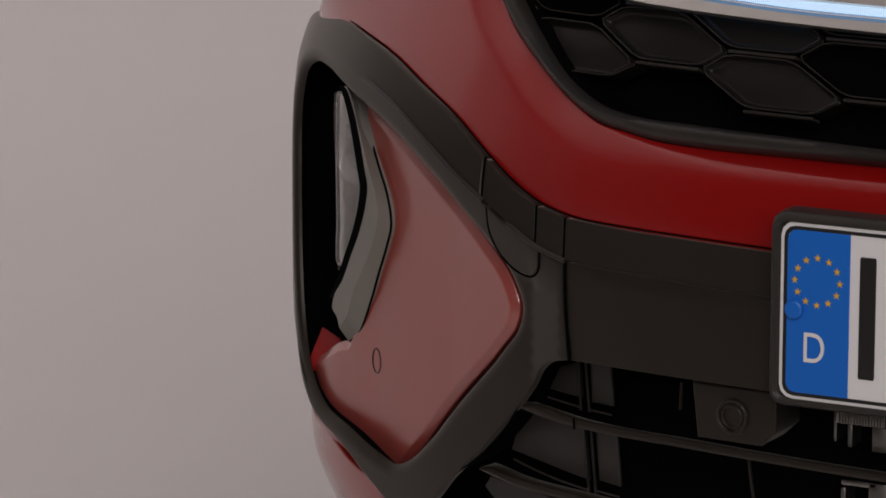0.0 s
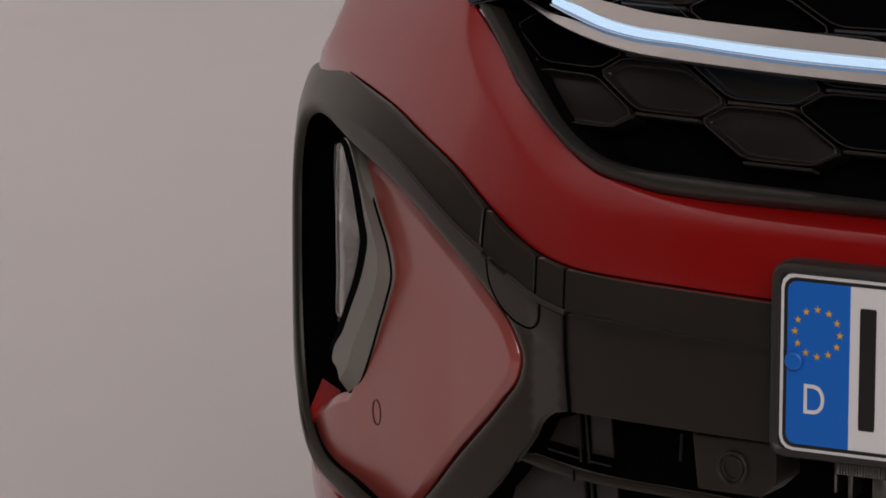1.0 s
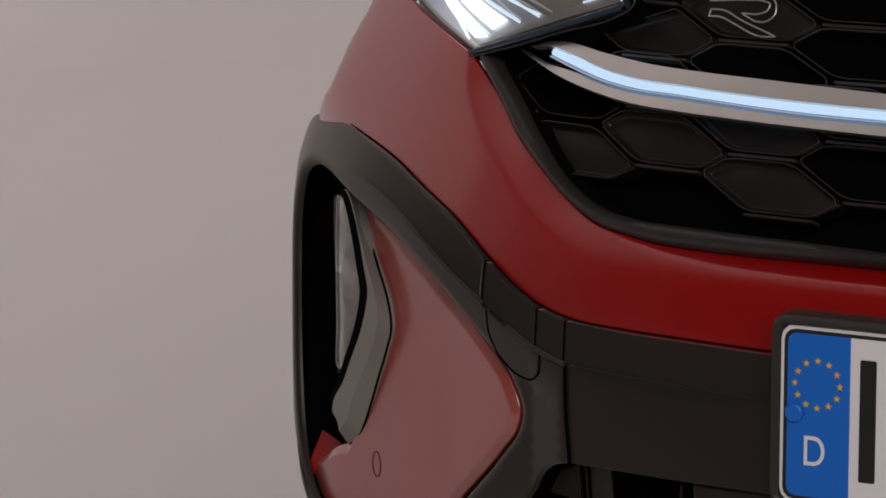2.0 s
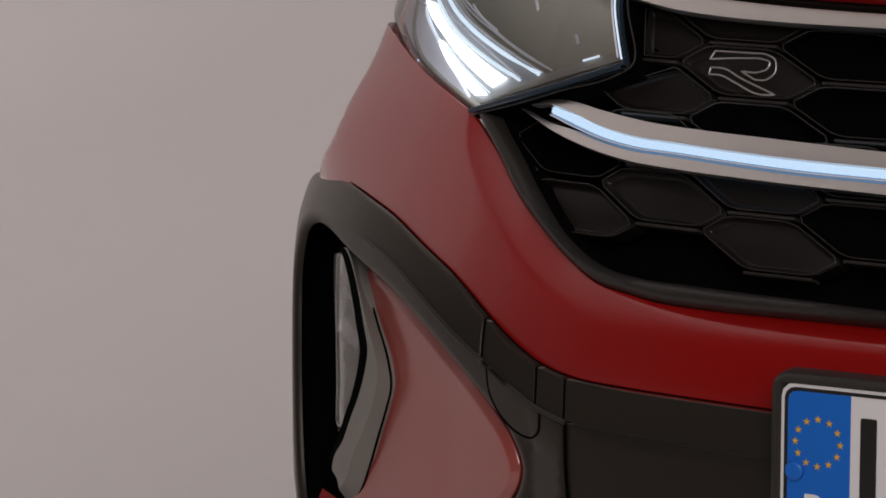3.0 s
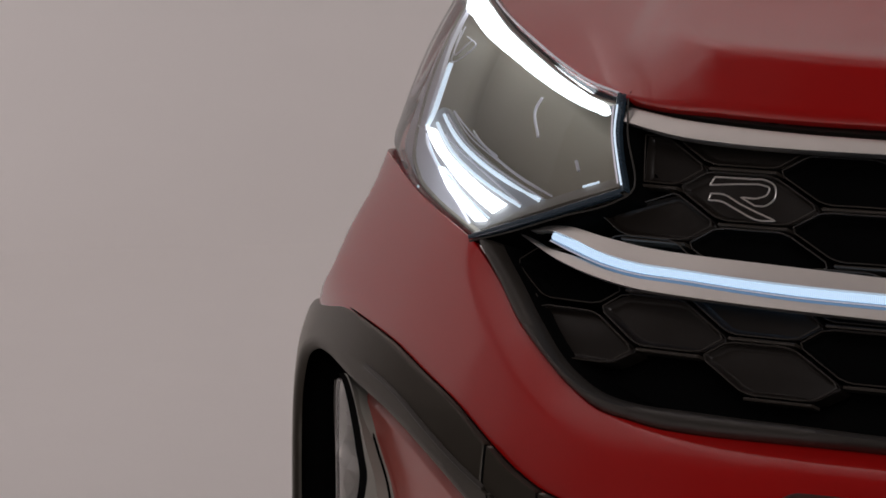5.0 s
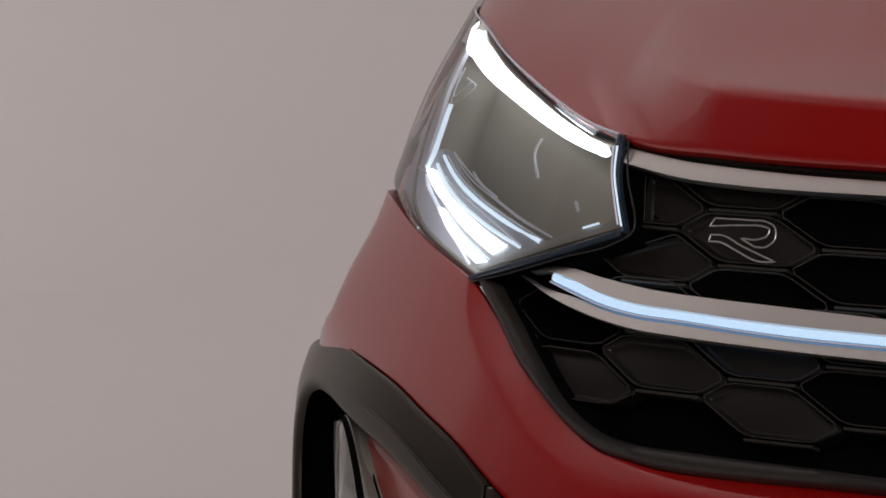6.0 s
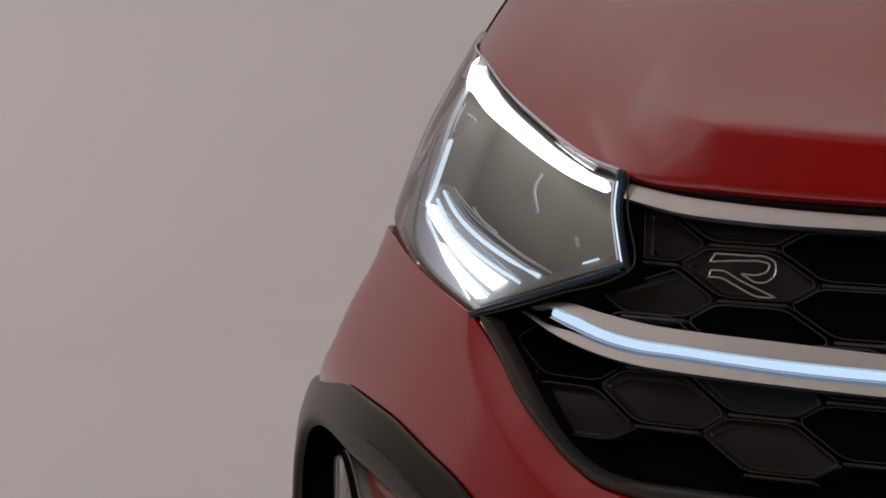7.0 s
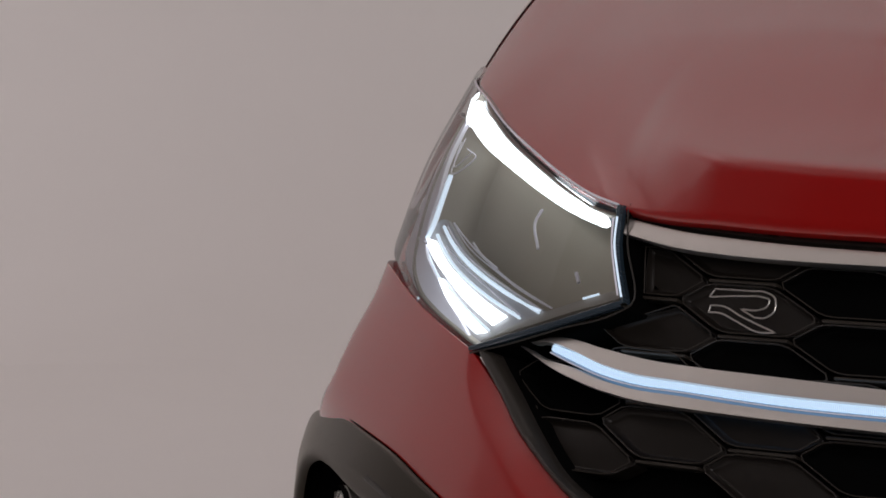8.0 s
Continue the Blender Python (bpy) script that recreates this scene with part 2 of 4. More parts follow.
def patch(name, outline, mat, parent, label="", off=0.0, bevel=0.0015, thick=0.004, step=0.008, holes=(), rings=None,
          hole_rings=None, relief=None, both="", place=on_skin, shaded=True, folds=()):
    """A curved panel that follows the skin inside an outline, with a rounded edge and a thickness."""
    from mathutils import geometry
    rings = rings or edge_of(bevel, thick)
    hole_rings = hole_rings or rings
    loops = [spline(outline, True, step * .6)] + [spline(h, True, step * .6) for h in holes]
    lift = (lambda a, z: relief(np.stack([a, z], -1))) if relief else (lambda a, z: np.zeros_like(a))
    av, zv, ov, outw, blend, faces, tops = [], [], [], [], [], [], []
    count = 0
    for li, loop in enumerate(loops):
        if (area2(loop) > 0) != (li == 0):
            loop = loop[::-1]
        d = unit(np.roll(loop, -1, 0) - np.roll(loop, 1, 0))
        inn = np.stack([-d[:, 1], d[:, 0]], -1)
        n, rr = len(loop), (rings if li == 0 else hole_rings)
        gap = np.linalg.norm(loop[:, None] - loop[None], axis=-1) + np.where(inn @ inn.T < -.2, 0, 9)
        room = .42 * gap.min(1)
        for ri, (inset, drop) in enumerate(rr):
            q = loop + inn * np.minimum(inset, room)[:, None]
            av.append(q[:, 0]); zv.append(q[:, 1]); ov.append(np.full(n, -drop))
            outw.append(-inn)
            if ri + 1 < len(rr):
                s0, s1 = np.array(rr[max(ri - 1, 0)]), np.array(rr[ri + 1])
                g = s1 - s0
                blend.append(np.full(n, math.atan2(-g[1], g[0]) if ri else math.atan2(-(s1 - np.array(rr[0]))[1], (s1 - np.array(rr[0]))[0])))
                for j in range(n):
                    k = (j + 1) % n
                    faces.append((count + j, count + k, count + n + k, count + n + j))
            else:
                blend.append(np.zeros(n))
                tops.append((count, q))
            count += n
    lo, hi = tops[0][1].min(0), tops[0][1].max(0)
    gx, gz = np.meshgrid(np.arange(lo[0], hi[0], step), np.arange(lo[1], hi[1], step * .9))
    gx[1::2] += step / 2
    pts = np.stack([gx.ravel(), gz.ravel()], -1)
    keep = inside(pts, tops[0][1])
    for _, q in tops[1:]:
        keep &= ~inside(pts, q)
    pts = pts[keep]
    for _, q in tops:
        if len(pts):
            pts = pts[np.abs(beside(pts, np.vstack([q, q[:1]]))) > step * .45]
    for line in folds:
        across = unit(np.gradient(line, axis=0))[:, ::-1] * (-1, 1)
        rows = np.vstack([line + across * w for w in (-.0035, -.0012, .0, .0012, .0035)])
        keep = inside(rows, tops[0][1])
        for _, q in tops[1:]:
            keep &= ~inside(rows, q)
        rows = rows[keep]
        for _, q in tops:
            rows = rows[np.abs(beside(rows, np.vstack([q, q[:1]]))) > .0012]
        pts = np.vstack([pts[np.abs(beside(pts, line)) > .0055], rows])
    flat = np.vstack([q for _, q in tops] + [pts])
    index = np.concatenate([np.arange(c, c + len(q)) for c, q in tops] + [np.arange(count, count + len(pts))])
    edges, base = [], 0
    for _, q in tops:
        edges += [(base + j, base + (j + 1) % len(q)) for j in range(len(q))]
        base += len(q)
    res = geometry.delaunay_2d_cdt([Vector(p) for p in flat], edges, [], 0, 1e-7)
    src = [o[0] if o else -1 for o in res[3]]
    tri = np.array([[src[i] for i in f] for f in res[2] if all(src[i] >= 0 for i in f)])
    mid = flat[tri].mean(1)
    keep = inside(mid, tops[0][1])
    for _, q in tops[1:]:
        keep &= ~inside(mid, q)
    for t in tri[keep]:
        p = flat[t]
        if np.cross(p[1] - p[0], p[2] - p[0]) < 0:
            t = t[::-1]
        faces.append(tuple(index[t]))
    m = len(pts)
    a = np.concatenate(av + [pts[:, 0]]); z = np.concatenate(zv + [pts[:, 1]])
    o = np.concatenate(ov + [np.zeros(m)]) + off + lift(a, z)
    verts = place(a, z, o)
    normals = None
    if shaded:
        e = 1e-3
        front = lambda u, w: place(u, w, off + lift(u, w))
        n3 = unit(np.cross(front(a + e, z) - front(a - e, z), front(a, z + e) - front(a, z - e)))
        ow = np.concatenate(outw + [np.zeros((m, 2))]); bl = np.concatenate(blend + [np.zeros(m)])
        o3 = unit(place(a + e * ow[:, 0], z + e * ow[:, 1], o) - place(a - e * ow[:, 0], z - e * ow[:, 1], o))
        normals = unit(n3 * np.cos(bl)[:, None] + o3 * np.sin(bl)[:, None])
    return link(name, verts, faces, mat, parent, label, normals, shaded, None, both)


def loft(name, low, high, profile, mat, parent, label="", n=90, both="", sharp=35, place=on_skin, relief=None):
    """A strip between two lines on the skin. profile: (part of the way across, offset) from low to high."""
    c0, c1 = even(spline(low, False, .004), n), even(spline(high, False, .004), n)
    m = len(profile)
    verts = []
    for v, off in profile:
        q = c0 + (c1 - c0) * v
        verts.append(place(q[:, 0], q[:, 1], off))
    faces = [(i * n + j, i * n + j + 1, (i + 1) * n + j + 1, (i + 1) * n + j) for i in range(m - 1) for j in range(n - 1)]
    faces.append(tuple(i * n for i in range(m)))
    faces.append(tuple(i * n + n - 1 for i in range(m))[::-1])
    return link(name, np.concatenate(verts), faces, mat, parent, label, None, True, sharp, both)


def tube(name, line, radius, mat, parent, label="", off=0.0, closed=False, both="", step=.003, sides=8, relief=None):
    """A thin round bead laid along a line on the skin."""
    c = spline(line, closed, step)
    p = on_skin(c[:, 0], c[:, 1], off + (relief(c) if relief else 0.0))
    up = skin_normal(c[:, 0], c[:, 1])
    d = np.roll(p, -1, 0) - np.roll(p, 1, 0)
    if not closed:
        d[0], d[-1] = p[1] - p[0], p[-1] - p[-2]
    side = unit(np.cross(d, up))
    n = len(p)
    verts = np.concatenate([p + radius * (math.cos(t) * side + math.sin(t) * up) for t in np.arange(sides) * 2 * math.pi / sides])
    faces = []
    for s in range(sides):
        r = (s + 1) % sides
        for j in range(n if closed else n - 1):
            k = (j + 1) % n
            faces.append((s * n + j, r * n + j, r * n + k, s * n + k))
    if not closed:
        faces += [tuple(s * n for s in range(sides)), tuple(s * n + n - 1 for s in range(sides))[::-1]]
    return link(name, verts, faces, mat, parent, label, None, True, 60, both)


def strip(name, rows, mat, parent, label="", n=60, both=""):
    """A folded strip through several lines on the skin, each at its own offset."""
    verts = []
    for line, off in rows:
        q = even(spline(line, False, .003), n)
        verts.append(on_skin(q[:, 0], q[:, 1], off))
    faces = [(i * n + j, i * n + j + 1, (i + 1) * n + j + 1, (i + 1) * n + j) for i in range(len(rows) - 1) for j in range(n - 1)]
    return link(name, np.concatenate(verts), faces, mat, parent, label, None, True, 12, both)


def ribbed_strip(name, low, high, count, mat, parent, label="", off=0.0, deep=.0008):
    """A strip between two lines with fine ribs across it."""
    n = 2 * count
    c0, c1 = even(spline(low, False, .004), n), even(spline(high, False, .004), n)
    o = off + deep * (np.arange(n) % 2)
    rows = [on_skin(c0[:, 0], c0[:, 1], o - .004), on_skin(c0[:, 0], c0[:, 1], o), on_skin(c1[:, 0], c1[:, 1], o), on_skin(c1[:, 0], c1[:, 1], o - .004)]
    faces = [(i * n + j, i * n + j + 1, (i + 1) * n + j + 1, (i + 1) * n + j) for i in range(3) for j in range(n - 1)]
    return link(name, np.concatenate(rows), faces, mat, parent, label, None, False)


def box(name, x0, x1, y0, y1, z0, z1, mat, parent, label="", bevel=.0015, both=""):
    bm = bmesh.new()
    bmesh.ops.create_cube(bm, size=1)
    bmesh.ops.transform(bm, matrix=Matrix.Translation(((x0 + x1) / 2, (y0 + y1) / 2, (z0 + z1) / 2)) @ Matrix.Diagonal((x1 - x0, y1 - y0, z1 - z0, 1)), verts=bm.verts)
    bmesh.ops.bevel(bm, geom=bm.edges[:], offset=bevel, segments=2, affect="EDGES", profile=.5)
    bm.verts.index_update()
    v, f = [tuple(q.co) for q in bm.verts], [tuple(q.index for q in g.verts) for g in bm.faces]
    bm.free()
    return link(name, v, f, mat, parent, label, None, True, 40, both)


def thing(name, label, category, group="", kind=""):
    return tagged(new(name), label, category, group, kind)


# ---- the studio ----
def ring_wall(name, profile, start, stop, mat, centre, label, steps=96):
    """Part of a round wall: profile of (radius, height) swept about a centre between two compass angles."""
    n = steps + 1
    verts, faces = [], []
    for r, h in profile:
        for t in np.linspace(radians(start), radians(stop), n):
            verts.append((centre[0] + r * math.sin(t), centre[1] + r * math.cos(t), h))
    for i in range(len(profile) - 1):
        for j in range(steps):
            faces.append((i * n + j, i * n + j + 1, (i + 1) * n + j + 1, (i + 1) * n + j))
    ob = link(name, verts, faces, mat, None, label, None, True, 50)
    tagged(ob, label, "wall", kind="structure")
    return ob


CENTRE, RADIUS, HIGH = (-0.3, 0.6), 5.4, 4.6
cove = [(RADIUS - 1.2 + 1.2 * math.sin(t), 1.2 - 1.2 * math.cos(t)) for t in np.linspace(0, math.pi / 2, 14)]
floor = ring_wall("floor", [(0.001, 0.0), (2.0, 0.0), (RADIUS - 1.0, 0.0)], 0, 360, BACKDROP, CENTRE, "seamless white painted studio floor")
tagged(floor, category="floor")
ring_wall("wall_backdrop", cove + [(RADIUS, 2.5), (RADIUS, HIGH), (RADIUS + .1, HIGH), (RADIUS + .1, 0)], -115, 75, BACKDROP, CENTRE, "seamless off-white curved studio backdrop wall")
ring_wall("wall_front", [(RADIUS - 1.2, .002), (RADIUS, .004), (RADIUS, HIGH), (RADIUS + .1, HIGH), (RADIUS + .1, 0)], 75, 218, DARK_WALL, CENTRE, "dark grey studio wall behind the camera")
# Unseen grey steps added to grade the reflections in the car's paint.
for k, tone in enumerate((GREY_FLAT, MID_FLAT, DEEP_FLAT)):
    ring_wall("reflection_flat", [(RADIUS - 1.2, .002), (RADIUS, .004), (RADIUS, HIGH), (RADIUS + .1, HIGH), (RADIUS + .1, 0)], 218 + 9 * k, 227 + 9 * k, tone, CENTRE, "unseen grey panel added to grade the paint's reflections", steps=8)
# Unseen dark and grey sheets added to darken the floor mirrored in the bumper.
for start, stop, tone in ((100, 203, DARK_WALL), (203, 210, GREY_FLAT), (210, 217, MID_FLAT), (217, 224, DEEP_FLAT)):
    ob = ring_wall("reflection_mat", [(1.25, .001), (1.25, .004), (2.0, .004), (RADIUS - 1.3, .004), (RADIUS - 1.3, .001)], start, stop, tone, (-0.40, 0.12), "unseen floor sheet added to darken the bumper's reflections")
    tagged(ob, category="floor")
ceiling = ring_wall("ceiling", [(RADIUS + .1, HIGH), (0.001, HIGH), (0.001, HIGH + .1), (RADIUS + .1, HIGH + .1)], 0, 360, CEILING_GREY, CENTRE, "pale grey studio ceiling above the softboxes")
tagged(ceiling, category="ceiling")

# ---- the car ----
car = thing("car", "red compact crossover car with dark plastic cladding, parked in a studio", "car")

# lines on the skin that neighbouring parts share
CLAD_TOP = [(-.7646, .6196), (-.7191, .6222), (-.6593, .6177), (-.6152, .6098), (-.577, .5968), (-.5436, .584), (-.5048, .5625),
            (-.4825, .5499), (-.4572, .539), (-.4341, .5342), (-.3897, .5325), (-.3462, .5325), (0, .5322)]
CREASE = [(-.585, .70), (-.5629, .6609), (-.5383, .6387), (-.5133, .6205), (-.4801, .5965), (-.4631, .5864), (-.4422, .5778),
          (-.4135, .5733), (-.3731, .5721), (-.33, .5708), (-.2687, .5714), (-.2036, .573), (0, .573)]
GRILLE_EDGE = [(-.5704, .683), (-.5313, .659), (-.5092, .642), (-.4778, .6227), (-.4479, .6054), (-.422, .5946), (-.3985, .5914),
               (-.3758, .5888), (-.354, .5884), (-.312, .5892), (-.2716, .5904), (-.2062, .5914), (0, .5914)]
LIP_IN = [(-.5521, .6853), (-.5204, .6654), (-.4915, .6439), (-.4512, .617), (-.4245, .6062), (-.3917, .6019), (-.3567, .6018),
          (-.3143, .6016), (-.2736, .6017), (-.2078, .601), (0, .601)]
LENS_LOW = [(-.5729, .6838, 1), (-.6058, .6916), (-.647, .7002), (-.6888, .7089), (-.72, .7154)]
LENS_TOP = [(-.7354, .8436), (-.6698, .8361), (-.6205, .8239), (-.5679, .81), (-.5267, .7977), (-.4922, .7883), (-.4625, .7832, 1)]
OPENING = [(-.7450, .5885), (-.7050, .5905), (-.6532, .5805), (-.597, .5649), (-.5637, .5502), (-.5339, .5329), (-.5011, .5084),
           (-.4795, .4877), (-.4714, .4698), (-.4743, .4578), (-.4895, .4385), (-.533, .3948), (-.5689, .3583), (-.5852, .3455),
           (-.6037, .3372), (-.6310, .3405), (-.6680, .3500), (-.7060, .3570), (-.7330, .3700), (-.7620, .3950), (-.7830, .4380), (-.7930, .5057), (-.7930, .5500), (-.7760, .5760)]
RIDGE = [(-.82, .60), (-.7198, .5959), (-.684, .5965), (-.6303, .5927), (-.5925, .5822), (-.5522, .5638), (-.5284, .5518), (-.497, .5369),
         (-.4755, .5257), (-.4511, .5148), (-.4261, .5085), (-.275, .5055), (.05, .5025)]
CLAD_LOW = [(-.4229, .4449), (-.4379, .4414), (-.4522, .4324), (-.4619, .4189), (-.5031, .3738), (-.5367, .3438), (-.5689, .3145),
            (-.6024, .3066), (-.6359, .3215), (-.6640, .3362), (-.7024, .3478), (-.7200, .3545)]
LIP_FOLD = [(-.43, .5935), (-.3981, .5887), (-.3709, .5853), (-.3489, .583), (-.3274, .5812), (-.2901, .5799), (-.25, .5794), (-.2045, .5798), (0, .580)]
crease_line, ridge_line, lip_line = spline(CREASE, False, .004), spline(RIDGE, False, .004), spline(LIP_FOLD, False, .004)


def flank(p):
    """The bumper's corner: a nearly flat flank that ends in a firm edge before the wheel arch."""
    b, z = -p[:, 0], p[:, 1]
    end = np.interp(z, [.60, .64, .72], [.79, .755, .75])
    rise = .7 * np.clip(np.minimum(b, end) - .63, 0, None) ** 2 + 1.4 * (end - .63) * np.clip(b - end, 0, .05)
    v = np.clip((z - .595) / .05, 0, 1)
    return (rise - ramp(np.minimum(b - end, .05), .006)) * v * v * (3 - 2 * v) * np.clip((.83 - b) / .05, 0, 1)


def build_bumper():
    """The painted skin from the bonnet's corner down to the cladding; it wraps round the corner to the wing."""
    top = GRILLE_EDGE[::-1] + LENS_LOW + [(-.80, .728), (-.86, .745), (-.885, .79), (-.90, .825), (-1.25, .825, 1), (-1.25, .60, 1), (-.95, .602), (-.82, .602)]
    outline = [(0, .5914, 1)] + top[1:-1] + [(-.82, .604)] + [(a, z - .009) for a, z in CLAD_TOP[:-1]] + [(0, .525, 1)]
    outline[len(GRILLE_EDGE) - 1] = (-.5715, .6825, 1)
    patch("front_bumper", outline, RED, car, "glossy red painted bumper skin", bevel=.0008, step=.007, both="join", folds=[crease_line, lip_line],
          relief=lambda p: flank(p) - .65 * ramp(np.clip(beside(p, lip_line), -.05, .02), .0012) * np.clip((p[:, 0] + .415) / .05, 0, 1) - .32 * ramp(np.clip(beside(p, crease_line), -.05, .03), .0035) * np.clip((.72 - p[:, 1]) / .03, 0, 1))


def clad_relief(p):
    """The cladding's ridge: it falls towards the paint above and towards the vent below."""
    d = beside(p, ridge_line)
    side = np.clip((-p[:, 0] - .60) / .15, 0, 1)
    side = side * side * (3 - 2 * side)
    inner = np.clip((-p[:, 0] - .43) / .03, 0, 1) * (1 - .8 * side)
    return -.001 * side - .27 * side * ramp(p[:, 1] - .582, .012) - .40 * (1 - side) * ramp(np.clip(d, -.1, .06), .0016) - .30 * inner * ramp(np.clip(-d, -.1, .03), .0016)


def build_cladding():
    outer = [(-.80, .41), (-.855, .45), (-.865, .585), (-.82, .607)] + CLAD_TOP[:6] + [(-.5055, .5625, 1), (-.4992, .5366, 1), (-.4755, .5250), (-.4518, .5141), (-.4277, .5075, 1),
             (-.4264, .4762), (-.4233, .4452, 1)] + CLAD_LOW[1:] + [(-.745, .372)]
    relief = clad_relief
    patch("bumper_cladding", outer, PLASTIC, car, "dark grained plastic frame round the bumper vent", off=.014, thick=.006, step=.006, bevel=.002, folds=[ridge_line],
          holes=[OPENING], hole_rings=[(0, .0065), (0, .0045), (.0012, .0022), (.004, .0006), (.008, 0)], relief=relief, both="copy")
    for outline in ([(-.5035, .5617, 1), (-.4825, .5493), (-.4582, .5388, 1), (-.4528, .5165, 1), (-.4755, .5268), (-.4978, .5376, 1)],
                    [(-.4565, .5382, 1), (-.4350, .5337, 1), (-.4288, .5095, 1), (-.4510, .516, 1)]):
        patch("cladding_cap", outline, PLASTIC, car, off=.014, both="copy", step=.005, relief=relief, bevel=.0005, thick=.012)
    patch("tow_hook_cover", [(-.4935, .534, 1), (-.4943, .5173), (-.4869, .5038), (-.4744, .4954), (-.4597, .4936), (-.4516, .4988), (-.448, .512, 1), (-.4755, .5242)],
          PLASTIC, car, "dark plastic tow hook cover with a rounded edge", off=.0146, bevel=.0012, thick=.003, step=.004, both="copy", relief=relief)
    # Highlight along the ridge, drawn as a bead in a lighter plastic.
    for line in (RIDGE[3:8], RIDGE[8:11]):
        tube("ridge_highlight", [line[0]] + line[1:], .0018, PLASTIC_SOFT, car, "lighter bead that stands for the highlight on the cladding's ridge", off=.0142, both="copy", relief=relief)
    # Near-black beads put the joints' shadow into the colour.
    tube("joint_shade_line", [(a, z + .0010) for a, z in CLAD_TOP], .0006, VOID, car, "near-black bead for the joint's shadow between paint and cladding", off=.0012, both="join", step=.006)
    for seam in ([(-.5045, .5622), (-.4985, .5371)], [(-.4574, .5386), (-.4519, .5165)], [(-.4343, .5337), (-.4279, .5093)], [(-.4271, .5075), (-.4257, .4762), (-.4224, .4452)]):
        tube("joint_shade_line", seam, .0011, VOID, car, off=.0134, both="copy", relief=relief)
    tube("cover_joint", [(-.4942, .533), (-.4950, .5173), (-.4874, .5030), (-.4746, .4946), (-.4595, .4928), (-.4508, .4984), (-.4474, .511)], .0007, VOID, car, off=.0142, both="copy", relief=relief)
    patch("centre_band", [(-.4335, .5335, 1), (-.3897, .5317), (-.3462, .5317), (0, .5315, 1), (0, .5030, 1), (-.275, .5062), (-.4270, .5092, 1)], PLASTIC, car, off=.014, both="join", step=.006,
          relief=relief, bevel=.0005, thick=.012)
    patch("centre_band_lower", [(-.4262, .5076, 1), (-.275, .5048), (0, .5016, 1), (0, .4470, 1), (-.275, .4475), (-.4215, .4452, 1), (-.4250, .4762)], PLASTIC, car, off=.0125, thick=.016, both="join",
          relief=relief, bevel=.0005)


def build_vent():
    """What sits inside the cladding's opening."""
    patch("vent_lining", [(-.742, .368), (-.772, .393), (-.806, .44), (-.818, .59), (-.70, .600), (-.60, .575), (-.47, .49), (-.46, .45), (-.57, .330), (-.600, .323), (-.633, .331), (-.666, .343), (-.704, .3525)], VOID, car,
          "near-black lining that holds the darkness inside the vent", off=-.045, step=.015, both="copy", rings=[(0, -.049), (.001, -.049), (.002, 0), (.006, 0)], relief=lambda p: .0045 * np.clip((-p[:, 0] - .70) / .03, 0, 1) * np.clip((.56 - p[:, 1]) / .03, 0, 1))
    patch("joint_backing", [(-.515, .56), (-.43, .54), (0, .54, 1), (0, .458, 1), (-.40, .458), (-.43, .452), (-.465, .462), (-.455, .49)], VOID, car, "near-black sheet added behind the cladding joints to keep them dark", off=-.006, step=.02, both="join")
    hollow = lambda p: smooth_table([.44, .475, .52, .56, .60, .64, .68, .72, .78], [.004, 0, -.008, -.0135, -.0148, -.0140, -.0095, -.003, 0], -p[:, 0])
    insert = [(-.6720, .5738), (-.6537, .5714), (-.6239, .5618), (-.588, .546), (-.5538, .5282), (-.5119, .5053), (-.4858, .4859), (-.4767, .4689), (-.4796, .4572),
              (-.4984, .4365), (-.5543, .388), (-.5990, .3430), (-.620, .3240), (-.6380, .3130), (-.6680, .3120), (-.7060, .3210), (-.7500, .3340), (-.7750, .364),
              (-.7292, .3899), (-.6966, .4043), (-.6905, .4057), (-.6830, .4160), (-.6660, .4435), (-.6505, .4767), (-.6435, .4971), (-.6475, .5157), (-.6640, .5467)]
    ob = patch("vent_insert", insert, SHEEN_RED, car, "red vent insert panel with a bevelled edge, pale sheen in its colour", off=.003, step=.006, both="copy", relief=hollow,
               rings=[(0, .03), (0, .0046), (.0005, .0040), (.0012, .0033), (.0056, .0006), (.0064, .0002), (.0078, 0)])
    # Set along the camera's rays, facing the eye, to fit its view.
    edge = np.array([(-0.6871, 0.1786, 0.3729), (-0.6785, 0.185, 0.3785), (-0.6682, 0.1925, 0.3853)])
    back = np.array([(-0.6902, 0.1861, 0.3802), (-0.6849, 0.1947, 0.4004), (-0.6733, 0.1987, 0.3923)])
    rows = np.concatenate([edge, back, back - (0, -.002, .003), edge - (0, -.002, .003)])
    link("insert_return", rows, [(3 * k + j, 3 * k + j + 1, 3 * ((k + 1) % 4) + j + 1, 3 * ((k + 1) % 4) + j) for k in range(4) for j in range(2)], RED, ob, "red sheet placed to fit the camera's view of the insert's turned edge", None, True, 30)
    # A circle narrowed to an ellipse to fit the camera's view.
    c, rx, rz = (-.648, .3998), .0052, .0088
    tube("parking_sensor", [(c[0] + rx * math.cos(t), c[1] + rz * math.sin(t)) for t in np.arange(16) * math.pi / 8], .00042, GLOSS_BLACK, ob,
         "painted parking sensor, narrowed to fit the camera's view", off=.0032, closed=True, relief=hollow)
    left = [(-.6857, .582), (-.68, .5807), (-.6646, .5699), (-.6514, .5528), (-.6432, .5358), (-.6378, .5223), (-.6408, .5088), (-.6491, .4911), (-.6635, .4709), (-.6776, .4521), (-.6969, .4342), (-.6996, .4281), (-.6893, .424)]
